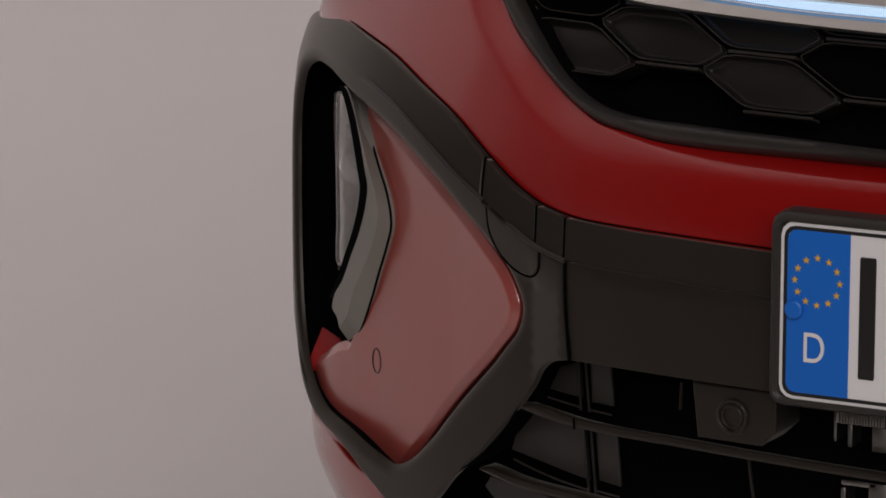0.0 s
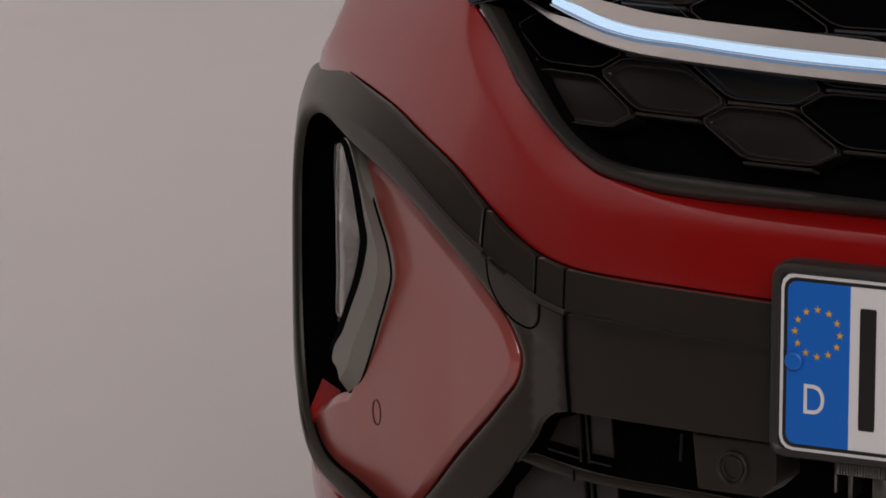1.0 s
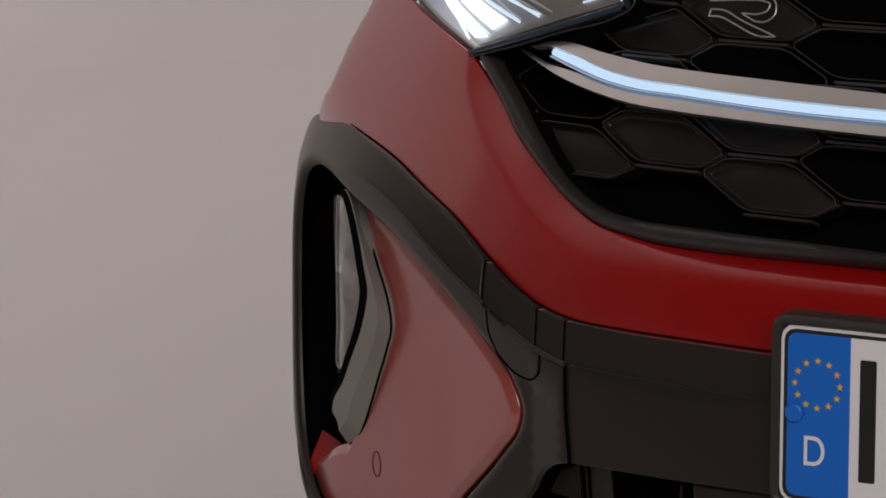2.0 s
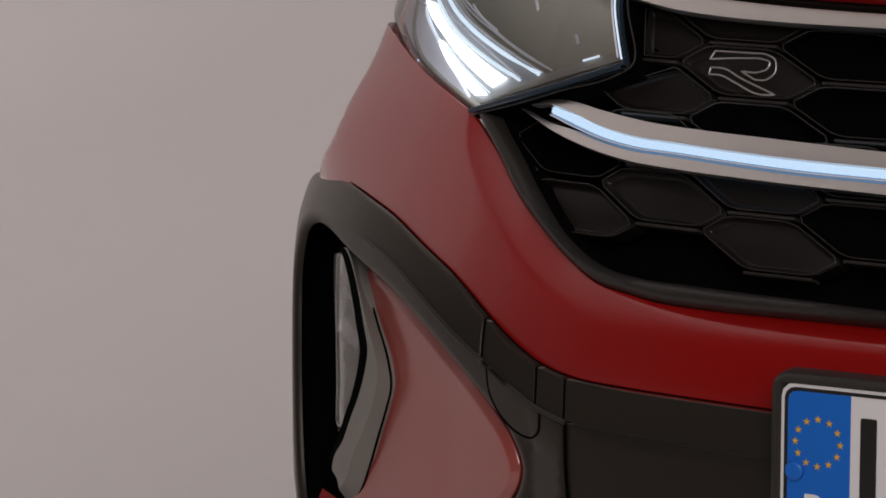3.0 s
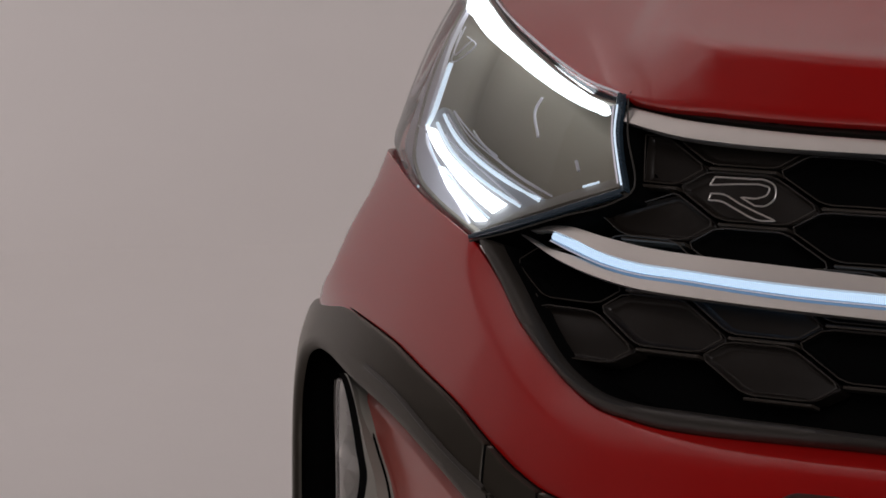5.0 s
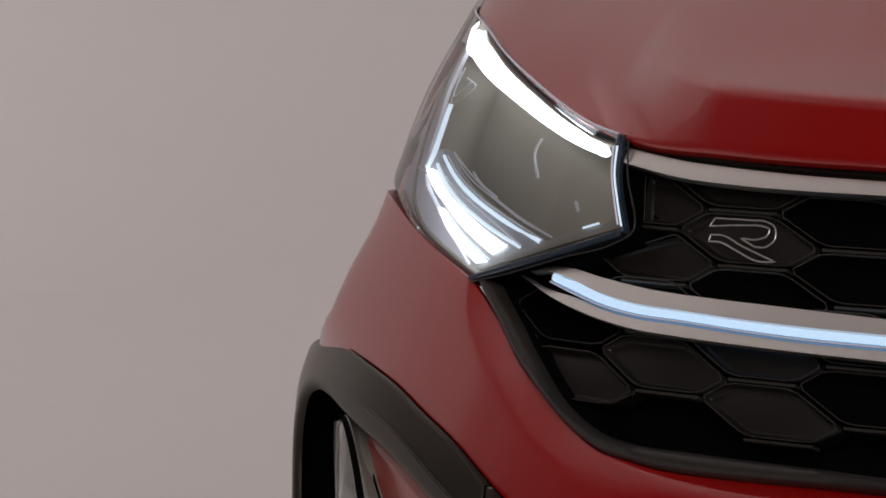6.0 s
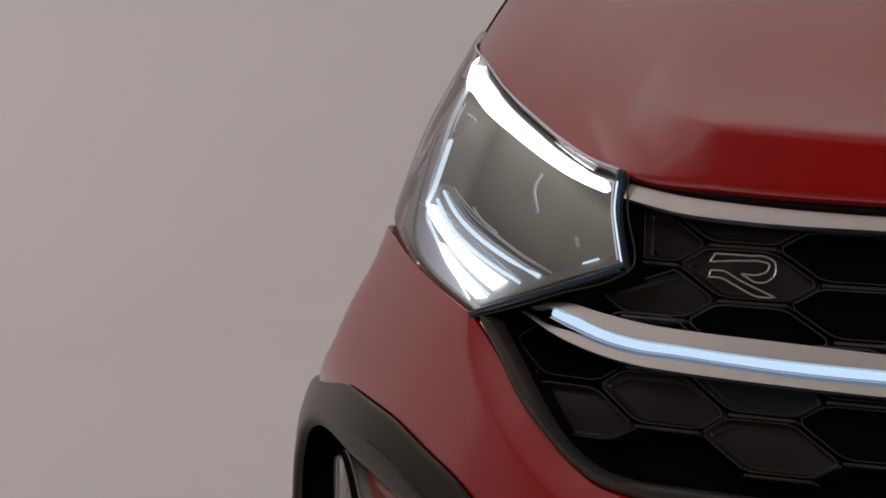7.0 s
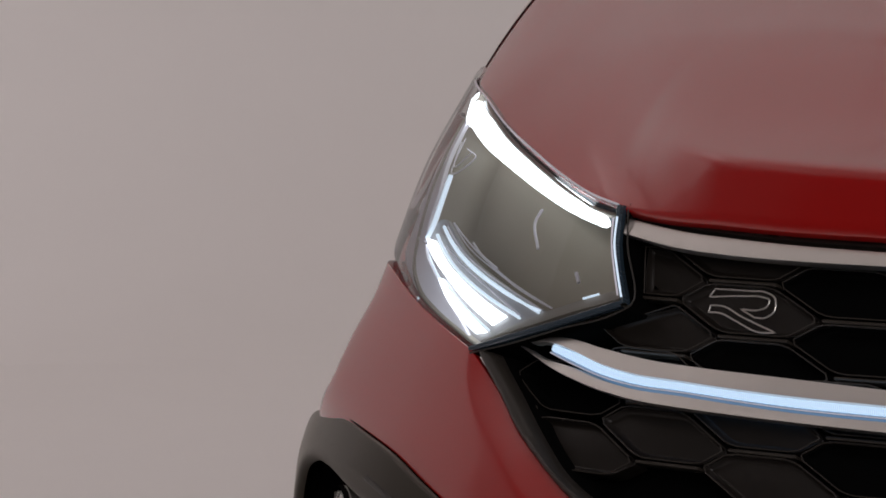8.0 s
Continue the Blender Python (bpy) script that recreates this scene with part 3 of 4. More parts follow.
    spine = [(-.6776, .5825), (-.6726, .58), (-.6526, .5604), (-.636, .537), (-.6246, .5196), (-.6221, .5067), (-.6274, .4897), (-.6409, .4687), (-.6595, .4448), (-.6694, .4282), (-.6831, .4174)]
    right = [(-.6854, .5794), (-.6757, .576), (-.6578, .5573), (-.64, .5358), (-.6266, .5169), (-.6218, .4993), (-.6279, .4836), (-.6394, .4629), (-.6537, .4382), (-.6716, .4155), (-.6905, .4051)]
    strip("vent_trim", [(left, -.02), (left, .001), (spine, .002), (right, -.0075), (right, -.016)], VENT_GREY, car, "grey plastic boomerang trim beside the fog lamp", n=70, both="copy")
    tube("trim_joint", right[1:], .0009, VOID, car, "black joint beside the vent trim", off=-.0085, both="copy")
    strip("vent_gap", [([(a - .0135 - .001 * (k < 2), z - .002) for k, (a, z) in enumerate(left[:11])], -.012), ([(a - .0135, z - .002) for a, z in left[:11]], .0), ([(a - .0015, z) for a, z in left[:11]], .0)], VOID, car, "near-black strip for the dark gap beside the fog lamp", n=60, both="copy")
    fog = tagged(new("fog_lamp"), "clear fog lamp in a black recess")
    fog.parent = car
    glass = [(-.7040, .5762), (-.684, .5705), (-.6675, .5540), (-.6600, .5405), (-.6548, .5256), (-.6553, .5093), (-.6627, .4948), (-.6745, .4778), (-.6887, .4587), (-.6935, .4582), (-.6958, .4900), (-.6978, .5242), (-.7008, .5560)]
    rim = np.array(spline(glass, True, .004))
    patch("reflector", glass, FACETS, fog, "faceted bright fog lamp reflector", off=-.004, step=.011, shaded=False, bevel=.001,
          relief=lambda p: .0045 * np.clip((np.abs(beside(p, rim)) - .002) / .008, 0, 1) * np.sin(p[:, 0] * 160 + 3 * np.sin(p[:, 1] * 90)) * np.cos(p[:, 1] * 130))
    tube("lamp_rim", [(-.7173, .5732), (-.7055, .5225), (-.7007, .4534)], .0030, PLASTIC, fog, "dark rim of the fog lamp", off=-.007)
    patch("cover", glass, CLEAR, fog, "clear fog lamp cover", off=-.001, step=.012)
    return fog


def build_lower_bumper():
    patch("lower_bumper", [(-.80, .345), (-.7797, .335), (-.7186, .3320), (-.6732, .3209), (-.6237, .3122), (-.5977, .3018), (-.56, .285), (-.50, .262, 1), (-.52, .215, 1), (-.80, .215), (-1.0, .23, 1), (-1.0, .34, 1)],
          RED, car, "red painted lower bumper edge", off=-.001, both="copy")
    patch("lower_lining", [(-.72, .20, 1), (-.72, .33), (-.60, .40), (-.48, .47), (-.40, .50), (0, .50, 1), (0, .20, 1)], VOID, car, "near-black lining that holds the darkness behind the lower intake", off=-.050, step=.02, both="join")
    lines = [([(-.4790, .4040), (-.4760, .4052), (-.4297, .4029), (-.3461, .403), (-.2626, .4028), (0, .403)], .0062),
             ([(-.5155, .3535), (-.5120, .3547), (-.4874, .3527), (-.4377, .3511), (-.3461, .349), (0, .349)], .0056),
             ([(-.545, .304), (-.540, .305), (-.4874, .300), (-.3461, .296), (0, .297)], .0056)]
    for high, tall in lines:
        low = [(a + .001, z - tall * (.25, .6)[k] if k < 2 else z - tall) for k, (a, z) in enumerate(high)]
        loft("intake_slat", low, high, [(.15, -.012), (0, -.003), (.12, -.0006), (.5, .0003), (.86, -.0008), (1, -.003), (.35, -.015)], PLASTIC, car, "dark plastic intake slat", both="join", sharp=50)
    tube("slat_joint", [(-.4292, .4034), (-.4290, .3962)], .0007, VOID, car, off=.0005, both="copy")
    for a0, z0, a1, z1 in ((-.4420, .436, -.4400, .402), (-.4356, .436, -.4328, .402), (-.4372, .390, -.4340, .345), (-.4310, .390, -.4280, .345)):
        tube("intake_rib", [(a0, z0), (a1, z1)], .0011, GLOSS_BLACK, car, "black intake rib", off=-.020, both="copy")
    for quad in ([(-.4698, .4112), (-.4605, .4274), (-.443, .4342), (-.4410, .4095)], [(-.4342, .4344), (-.4163, .4353), (-.414, .4081), (-.4323, .4082)],
                 [(-.5061, .3618), (-.4949, .3946), (-.4383, .3902), (-.4352, .3524)], [(-.4295, .3895), (-.4108, .3885), (-.4084, .3523), (-.4266, .3539)],
                 [(-.5345, .3285), (-.5281, .3372), (-.440, .3314), (-.440, .295), (-.500, .300)]):
        patch("intake_panel", [(*p, 1) for p in quad], PLASTIC_SOFT, car, "satin grey intake blanking panel", off=-.022, bevel=.0008, thick=.002, step=.01, both="copy")
    for line in ([(-.4690, .4060), (-.4410, .4040)], [(-.4320, .4035), (-.4140, .4030)], [(-.5020, .3560), (-.4700, .3500), (-.4350, .3460)], [(-.4270, .3470), (-.4080, .3460)]):
        tube("intake_rib", line, .0007, PLASTIC_SOFT, car, "thin grey intake edge", off=-.020, both="copy")
    tube("intake_rib", [(-.3640, .4300), (-.3650, .4120)], .0010, PLASTIC, car, "dark upright intake rib", off=-.03, both="copy")
    tube("intake_rib", [(-.3120, .3880), (-.3080, .3560)], .0010, PLASTIC, car, "dark upright intake rib", off=-.03, both="copy")
    radar = patch("sensor_housing", [(-.3374, .4415, 1), (-.275, .4435, 1), (-.2749, .4175, 1), (-.2867, .4065, 1), (-.3332, .4057, 1)], PLASTIC, car, "dark sensor housing under the centre band", off=-.002, thick=.03, bevel=.002, both="copy")
    c = (-.3065, .4231)
    for r, w in ((.0105, .0012), (.0072, .0007)):
        tube("sensor_ring", [(c[0] + r * math.cos(t), c[1] + r * math.sin(t)) for t in np.arange(20) * math.pi / 10], w, PLASTIC, radar, off=-.001, closed=True)
    for x0, x1, z0, z1 in ((-.2387, -.2365, .4125, .432), (-.2387, -.205, .4245, .4325), (-.2295, -.2263, .410, .4245), (-.2135, -.2035, .409, .4245), (-.2331, -.2300, .365, .384), (-.2150, -.203, .365, .389), (-.2331, -.21, .3855, .389)):
        box("bracket", x0, x1, .033, .05, z0, z1, STEEL, car, "zinc plated steel mounting bracket", bevel=.0008)
    for k in range(16):
        x = -.2350 + .0019 * k
        box("bracket_rib", x - .0005, x + .0005, .0315, .034, .425, .432, STEEL, car, bevel=.0002)


def cut(poly, corner, along):
    """The part of a polygon on the left of a line."""
    out = []
    side = [along[0] * (p[1] - corner[1]) - along[1] * (p[0] - corner[0]) for p in poly]
    for k, p in enumerate(poly):
        q, s0, s1 = poly[(k + 1) % len(poly)], side[k], side[(k + 1) % len(poly)]
        if s0 >= 0:
            out.append(p)
        if s0 * s1 < 0:
            t = s0 / (s0 - s1)
            out.append((p[0] + (q[0] - p[0]) * t, p[1] + (q[1] - p[1]) * t, 1))
    return out


def build_grille():
    grille = tagged(new("grille"), "black hexagon mesh grille with chrome bars")
    grille.parent = car
    # The grille's dark depth is put into near-black sheets.
    patch("backing", [(-.60, .66), (-.46, .585), (-.30, .565), (0, .565, 1), (0, .80, 1), (-.50, .80, 1), (-.62, .72)], VOID, grille, "near-black backing that holds the darkness behind the grille", off=-.052, step=.02, both="join")
    loft("surround", GRILLE_EDGE, LIP_IN, [(-.12, -.03), (0, -.010), (.1, -.004), (.3, .000), (.6, .001), (.85, -.003), (1, -.009), (1.02, -.012)], PLASTIC_SOFT, grille,
         "satin dark grey grille surround", n=140, both="join", sharp=70)
    loft("inner_wall", LIP_IN, [(a + .004, z + .004) for a, z in LIP_IN], [(0, -.010), (.5, -.030), (1, -.045)], VOID, grille, "inner wall of the grille with its shade put into near-black", n=100, both="join")
    # two fields of long, slanting hexagonal cells
    cells = (((-.4525, .6575), (.0905, -.021), (.070, .0135), (.0195, .013), .625, .700, -.56), ((-.4112, .7345), (.0954, -.0178), (.0785, .015), (.0235, .0140), .690, .790, -.50))
    for start, t1, t2, rise, zmin, zmax, amin in cells:
        start, t1, t2, rise = map(np.array, (start, t1, t2, rise))
        down = t1 - t2
        for i in range(-2, 6):
            for j in range(-4, 5):
                corner = start + i * t1 + (j - i // 2) * down
                hexagon = [corner, corner + rise, corner + t2, corner + t1 + rise, corner + t1, corner + t1 + rise - t2]
                a, z = np.mean(hexagon, 0)
                if a < amin or a > .01 or z < zmin or z > zmax:
                    continue
                inset = ((.0022, 0), (.0006, -.0024), (-.0006, -.0024), (-.0022, 0), (-.0006, .0024), (.0006, .0024))
                cell = [p + q for p, q in zip(hexagon, inset)]
                cell = [tuple(cell[k] * (1 - w) + cell[(k + 1) % 6] * w) for k in range(6) for w in (.12, .30, .5, .70, .88)]
                if zmin > .68:
                    cell = cut(cell, (-.4370, .7235), (.0147, -.0507) if z > .7235 else (-.1058, -.0325))
                if len(cell) < 8 or max(p[0] for p in cell) - min(p[0] for p in cell) < .035:
                    continue
                two = "copy" if a < -.06 else ""
                blank = -.48 < a < -.28 and (z > .712 or .625 < z < .68)
                tube("cell_rim", cell, .00045, RIM, grille, off=-.0188, closed=True, both=two, sides=5, step=.006)
                p, q = hexagon[5], hexagon[4]
                if p[0] > -.47:
                    loft("cell_bridge", [tuple(p + (0, -.0009)), tuple(q + (0, -.0009))], [tuple(p + (0, .0009)), tuple(q + (0, .0009))],
                         [(0, -.03), (0, -.0195), (.5, -.0188), (1, -.0195), (1, -.03)], RIM, grille, n=6, both=two)
                # Open cells: the hollow's darkness is put into a near-black floor.
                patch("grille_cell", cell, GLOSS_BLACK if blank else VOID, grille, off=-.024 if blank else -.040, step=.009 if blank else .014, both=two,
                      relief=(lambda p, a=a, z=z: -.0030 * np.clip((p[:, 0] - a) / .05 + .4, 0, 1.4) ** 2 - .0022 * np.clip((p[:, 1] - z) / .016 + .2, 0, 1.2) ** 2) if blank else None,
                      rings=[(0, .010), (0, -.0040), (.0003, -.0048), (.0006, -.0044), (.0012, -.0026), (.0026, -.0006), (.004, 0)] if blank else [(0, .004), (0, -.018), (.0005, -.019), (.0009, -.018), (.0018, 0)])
    bar_top = [(-.5064, .6985), (-.4863, .7007), (-.4537, .6977), (-.408, .694), (-.3614, .6928), (-.3172, .6924), (-.2749, .6918), (-.227, .6909), (0, .6905)]
    bar_1 = [(-.4961, .6956), (-.472, .6922), (-.4493, .6873), (-.4183, .6835), (-.3804, .6824), (-.3355, .6811), (-.2926, .6804), (-.2245, .6803), (0, .68)]
    bar_2 = [(-.4966, .6899), (-.4739, .685), (-.446, .6799), (-.4156, .6768), (-.3782, .6761), (-.3334, .6746), (-.2907, .6735), (-.2229, .6735), (0, .673)]
    bar_bot = [(-.5236, .6908), (-.4754, .6775), (-.4424, .6716), (-.4122, .6682), (-.3749, .6668), (-.3308, .6661), (-.2886, .6657), (-.221, .6652), (0, .665)]
    loft("light_bar_trim", [(-.5150, .6940)] + bar_1, [(-.5156, .6952)] + bar_top, [(0, -.006), (0, -.0005), (.04, .0008), (.5, -.0010), (.96, -.0030), (1, -.006), (1.0, -.012)], CHROME, grille, "satin chrome bar above the light strip", n=120, both="join")
    loft("light_bar_trim", bar_bot, [(-.5230, .6915), (-.4985, .6862)] + [(a, z - .0012) for a, z in bar_2[1:]], [(0, -.007), (0, -.0005), (.05, .0006), (.5, -.0008), (.95, -.0024), (1, -.005), (1.1, -.012)], CHROME, grille, "satin chrome bar under the light strip", n=120, both="join")
    loft("light_guide", bar_2, bar_1, [(0, -.02), (0, -.004), (.10, -.003), (.26, -.003), (.28, -.005), (.28, -.02)], LIGHT_DIM, grille, "dim blue lower edge of the light strip", n=120, both="join")
    loft("light_strip", bar_2, bar_1, [(.30, -.02), (.30, -.004), (.36, -.0025), (.9, -.002), (1, -.004), (1, -.02)], LIGHT_BAR, grille, "lit blue-white light strip", n=120, both="join")
    tube("guide_line", [(a, z + .0004) for a, z in bar_2], .0004, PALE, grille, "pale line under the light strip", off=-.002, both="join", step=.006)
    chr_top = [(-.4572, .7775), (-.408, .7732), (-.3601, .7715), (-.315, .7707), (-.244, .7708), (0, .771)]
    chr_bot = [(-.4536, .7662), (-.4041, .7606), (-.3567, .7591), (-.3121, .7591), (-.2417, .7603), (0, .7605)]
    loft("chrome_strip", chr_bot, chr_top, [(0, -.008), (0, -.001), (.06, .0008), (.5, -.001), (.94, -.0035), (1, -.006), (1, -.012)], CHROME, grille, "satin chrome strip under the bonnet edge", both="join")
    loft("bonnet_seal", [(a, z + .001) for a, z in chr_top], [(a, z + .006) for a, z in chr_top], [(0, -.03), (0, -.012), (.4, -.008), (.8, -.010), (1, -.03)], GLOSS_BLACK, grille, "black rubber seal", both="join")
    badge = tagged(new("emblem"), "outlined chrome emblem")
    badge.parent = car
    tube("outline", [(-.3772, .7364, 1), (-.374, .7415, 1), (-.3447, .7422), (-.3335, .7423), (-.3251, .7389), (-.3238, .7322), (-.3297, .7273), (-.3384, .7267, 1), (-.3503, .7309, 1),
                     (-.3353, .7317), (-.3301, .7341), (-.3292, .7376), (-.335, .7392), (-.3484, .7389)], .0006, CHROME, badge, closed=True, off=-.010, step=.002)
    tube("outline", [(-.3756, .7273, 1), (-.3749, .7315, 1), (-.3647, .7316), (-.3497, .7269), (-.32, .7189, 1), (-.3327, .7183), (-.3534, .7239), (-.3658, .7274)], .0006, CHROME, badge, closed=True, off=-.010, step=.002)


def build_headlight():
    lamp = tagged(new("headlight"), "clear headlight with lit white daytime strips")
    lamp.parent = car
    outline = [(-.5729, .6848, 1), (-.6058, .6926), (-.647, .7012), (-.6888, .7099), (-.72, .7164), (-.80, .728), (-.86, .745), (-.885, .80), (-.84, .842)] + LENS_TOP + [(-.459, .7621), (-.4398, .7253, 1), (-.4898, .7093), (-.5403, .694)]
    patch("lens", outline, CLEAR, lamp, "clear lamp cover", off=.003, bevel=.003, thick=.006, step=.008)
    inner = [(-.5729, .6848, 1), (-.6058, .6926), (-.647, .7012), (-.6888, .7110), (-.725, .728), (-.742, .755), (-.752, .79), (-.757, .815), (-.745, .830)] + [(p[0], p[1] - .005) for p in LENS_TOP[:-1]] + [(-.4640, .7800, 1), (-.459, .7621), (-.4398, .7253, 1), (-.4898, .7093), (-.5403, .694)]
    patch("housing", inner, HOUSING, lamp, "dark grey inner lamp housing", off=-.040, step=.012, rings=[(.001, .006), (.001, -.036), (.003, -.036), (.010, -.012), (.022, 0)])
    tube("frame_edge", [(-.6888, .7110), (-.725, .728), (-.742, .755), (-.752, .79), (-.757, .82)], .0016, LIGHT_SOFT, lamp, "lamp frame edge with an added soft glow", off=-.008)
    shroud = [(-.4560, .786), (-.4545, .7621), (-.4350, .7225, 1), (-.4890, .7060), (-.5403, .6905), (-.5710, .6820)]
    loft("shroud", shroud, shroud, [(0, -.001), (0, -.06)], VOID, lamp, "black shroud round the lamp", n=60, sharp=80)
    tube("seal", [LENS_TOP[-1], (-.459, .7621), (-.4398, .7253, 1), (-.4898, .7093), (-.5403, .694), (-.5729, .6838)], .0016, SEAL, lamp, "dark rubber seal round the lamp", off=.002, step=.006)
    ribbed_strip("ribbed_seal", [(-.4640, .7825), (-.4605, .7621), (-.4415, .7265)], [(-.4585, .7835), (-.4545, .7615), (-.4350, .7240)], 30, SEAL, lamp, "dark blue ribbed edge of the lamp", off=.002)
    ribbed_strip("ribbed_seal", [(-.5700, .6830), (-.5403, .6915), (-.4898, .7068), (-.4398, .7225)], [(-.5700, .6858), (-.5403, .6948), (-.4898, .7101), (-.4415, .7258)], 60, SEAL, lamp, "dark blue ribbed edge of the lamp", off=.002)
    tube("seal_lip", [(-.5720, .6815), (-.5403, .6895), (-.4898, .7048), (-.4420, .7190), (-.4330, .7240), (-.4480, .7610), (-.4545, .7810)], .0006, PLASTIC_SOFT, lamp, "dark lip of the lamp seal", off=.001, step=.006)
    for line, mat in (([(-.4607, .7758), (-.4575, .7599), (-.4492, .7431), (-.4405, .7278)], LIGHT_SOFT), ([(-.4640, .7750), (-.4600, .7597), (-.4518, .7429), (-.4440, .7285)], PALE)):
        tube("edge_bead", line, .0007, mat, lamp, "lamp edge with its glint put into the material", off=.0035)
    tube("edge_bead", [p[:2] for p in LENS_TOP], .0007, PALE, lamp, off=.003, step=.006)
    side_in = [(-.745, .832), (-.736, .7945), (-.7225, .7765), (-.7195, .7558), (-.7074, .7401), (-.6701, .7254), (-.621, .7068), (-.5812, .6918, 1)]
    # The brightness seen through the lamp's side is painted on this panel.
    patch("side_haze_panel", side_in[:-1] + [(-.5812, .6885, 1), (-.6058, .6932), (-.647, .7016), (-.6888, .7103), (-.72, .7168), (-.80, .729), (-.86, .746), (-.880, .80), (-.84, .838)], PALE, lamp,
          "pale panel in place of the brightness seen through the lamp's side", off=-.0055, thick=.003, bevel=.001, step=.006)
    loft("ledge", [(-.448, .7299), (-.4706, .7231), (-.4951, .7162), (-.5202, .7083), (-.5464, .7002), (-.5731, .6912)], [(-.4518, .7351), (-.4729, .7293), (-.4974, .7219), (-.5227, .7137), (-.5482, .7036), (-.5642, .6956)],
         [(0, -.02), (0, -.007), (.5, -.0065), (.92, -.007), (1, -.009), (1, -.03)], LEDGE, lamp, "grey ledge along the lamp's foot", n=50)
    patch("haze_panel", [(-.7040, .7560), (-.6860, .7590), (-.6696, .7551, 1), (-.6325, .7430), (-.5934, .7329), (-.5556, .7241), (-.5185, .7154, 1), (-.5227, .7137, 1), (-.5482, .7036), (-.5642, .6956), (-.5800, .6905, 1), (-.632, .6995), (-.684, .7165), (-.7200, .7350)],
          BED, lamp, "pale panel whose colour holds the haze between the light bands", off=-.0085, thick=.003, bevel=.0008, step=.006)
    up = [(-.7640, .8385), (-.7093, .832), (-.6604, .825), (-.6211, .8173), (-.5692, .804), (-.5284, .7924), (-.4933, .782), (-.4777, .7753), (-.4757, .7728)]
    low = [(-.7680, .8255), (-.7450, .8195), (-.7111, .8178), (-.6651, .8103), (-.6025, .7984), (-.5571, .7872), (-.5201, .7780), (-.4883, .7720), (-.4790, .7708), (-.4760, .7722)]
    loft("daytime_strip", low, up, [(0, -.008), (.08, -.005), (.25, -.004), (.5, -.003), (.8, -.004), (.95, -.005), (1, -.008)], LIGHT, lamp, "lit white daytime light strip")
    loft("brow", [(a, z + .0004) for a, z in up], [(-.7354, .8426), (-.6698, .8351), (-.6205, .8229), (-.5679, .809), (-.5267, .7967), (-.4922, .7873), (-.4660, .7822)], [(0, -.012), (0, -.008), (.6, -.006), (1, -.002)], SEAL, lamp, "dark glossy brow above the daytime strip")
    bands = (([(-.7106, .7435), (-.686, .7349), (-.6546, .7263), (-.6188, .7153), (-.5905, .7073), (-.5691, .7016)], [(-.6881, .744), (-.6556, .7335), (-.621, .7246), (-.5886, .7162), (-.5558, .7085)], LIGHT),
             ([(-.6568, .7217), (-.6371, .712), (-.6138, .7035), (-.5854, .6949)], [(-.6517, .7229), (-.6262, .7139), (-.5998, .7057), (-.5723, .697)], LIGHT),
             ([(-.7122, .7434), (-.7068, .7514), (-.7059, .7666), (-.7074, .7855)], [(-.706, .7450), (-.7010, .7530), (-.7003, .7692), (-.7030, .7868)], LIGHT_SOFT))
    for low, up, mat in bands:
        loft("daytime_strip", low, up, [(0, -.007), (.15, -.0045), (.5, -.004), (.85, -.0045), (1, -.007)], mat, lamp, "lit white daytime light strip", n=40)
    # Bright lines and glints in the lamp, drawn as pale or glowing beads.
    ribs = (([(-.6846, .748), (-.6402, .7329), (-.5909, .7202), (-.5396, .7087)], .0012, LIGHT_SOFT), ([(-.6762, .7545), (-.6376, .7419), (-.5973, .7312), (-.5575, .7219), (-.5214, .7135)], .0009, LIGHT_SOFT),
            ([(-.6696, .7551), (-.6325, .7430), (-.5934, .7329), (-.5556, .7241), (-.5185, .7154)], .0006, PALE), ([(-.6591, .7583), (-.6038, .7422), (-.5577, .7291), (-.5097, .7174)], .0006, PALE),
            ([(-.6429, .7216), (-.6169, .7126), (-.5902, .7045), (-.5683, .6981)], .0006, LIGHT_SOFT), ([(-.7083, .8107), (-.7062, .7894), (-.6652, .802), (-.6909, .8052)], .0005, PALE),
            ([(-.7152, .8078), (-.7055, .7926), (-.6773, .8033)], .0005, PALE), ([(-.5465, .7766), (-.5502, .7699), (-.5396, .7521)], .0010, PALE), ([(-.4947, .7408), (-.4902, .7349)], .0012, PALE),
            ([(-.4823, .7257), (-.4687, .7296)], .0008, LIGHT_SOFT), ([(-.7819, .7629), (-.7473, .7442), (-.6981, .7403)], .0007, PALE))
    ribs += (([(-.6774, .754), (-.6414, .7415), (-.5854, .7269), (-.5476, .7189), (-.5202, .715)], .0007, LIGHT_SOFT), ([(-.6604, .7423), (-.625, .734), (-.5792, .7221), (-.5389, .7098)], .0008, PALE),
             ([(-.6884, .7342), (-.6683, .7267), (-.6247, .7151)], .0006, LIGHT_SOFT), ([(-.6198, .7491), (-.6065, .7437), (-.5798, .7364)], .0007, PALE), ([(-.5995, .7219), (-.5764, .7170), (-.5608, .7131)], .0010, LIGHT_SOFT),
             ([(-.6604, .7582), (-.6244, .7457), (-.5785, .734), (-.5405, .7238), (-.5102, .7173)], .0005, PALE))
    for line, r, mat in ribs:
        tube("reflector_rib", line, r, mat, lamp, "reflector rib with its glint put into the material", off=-.005)


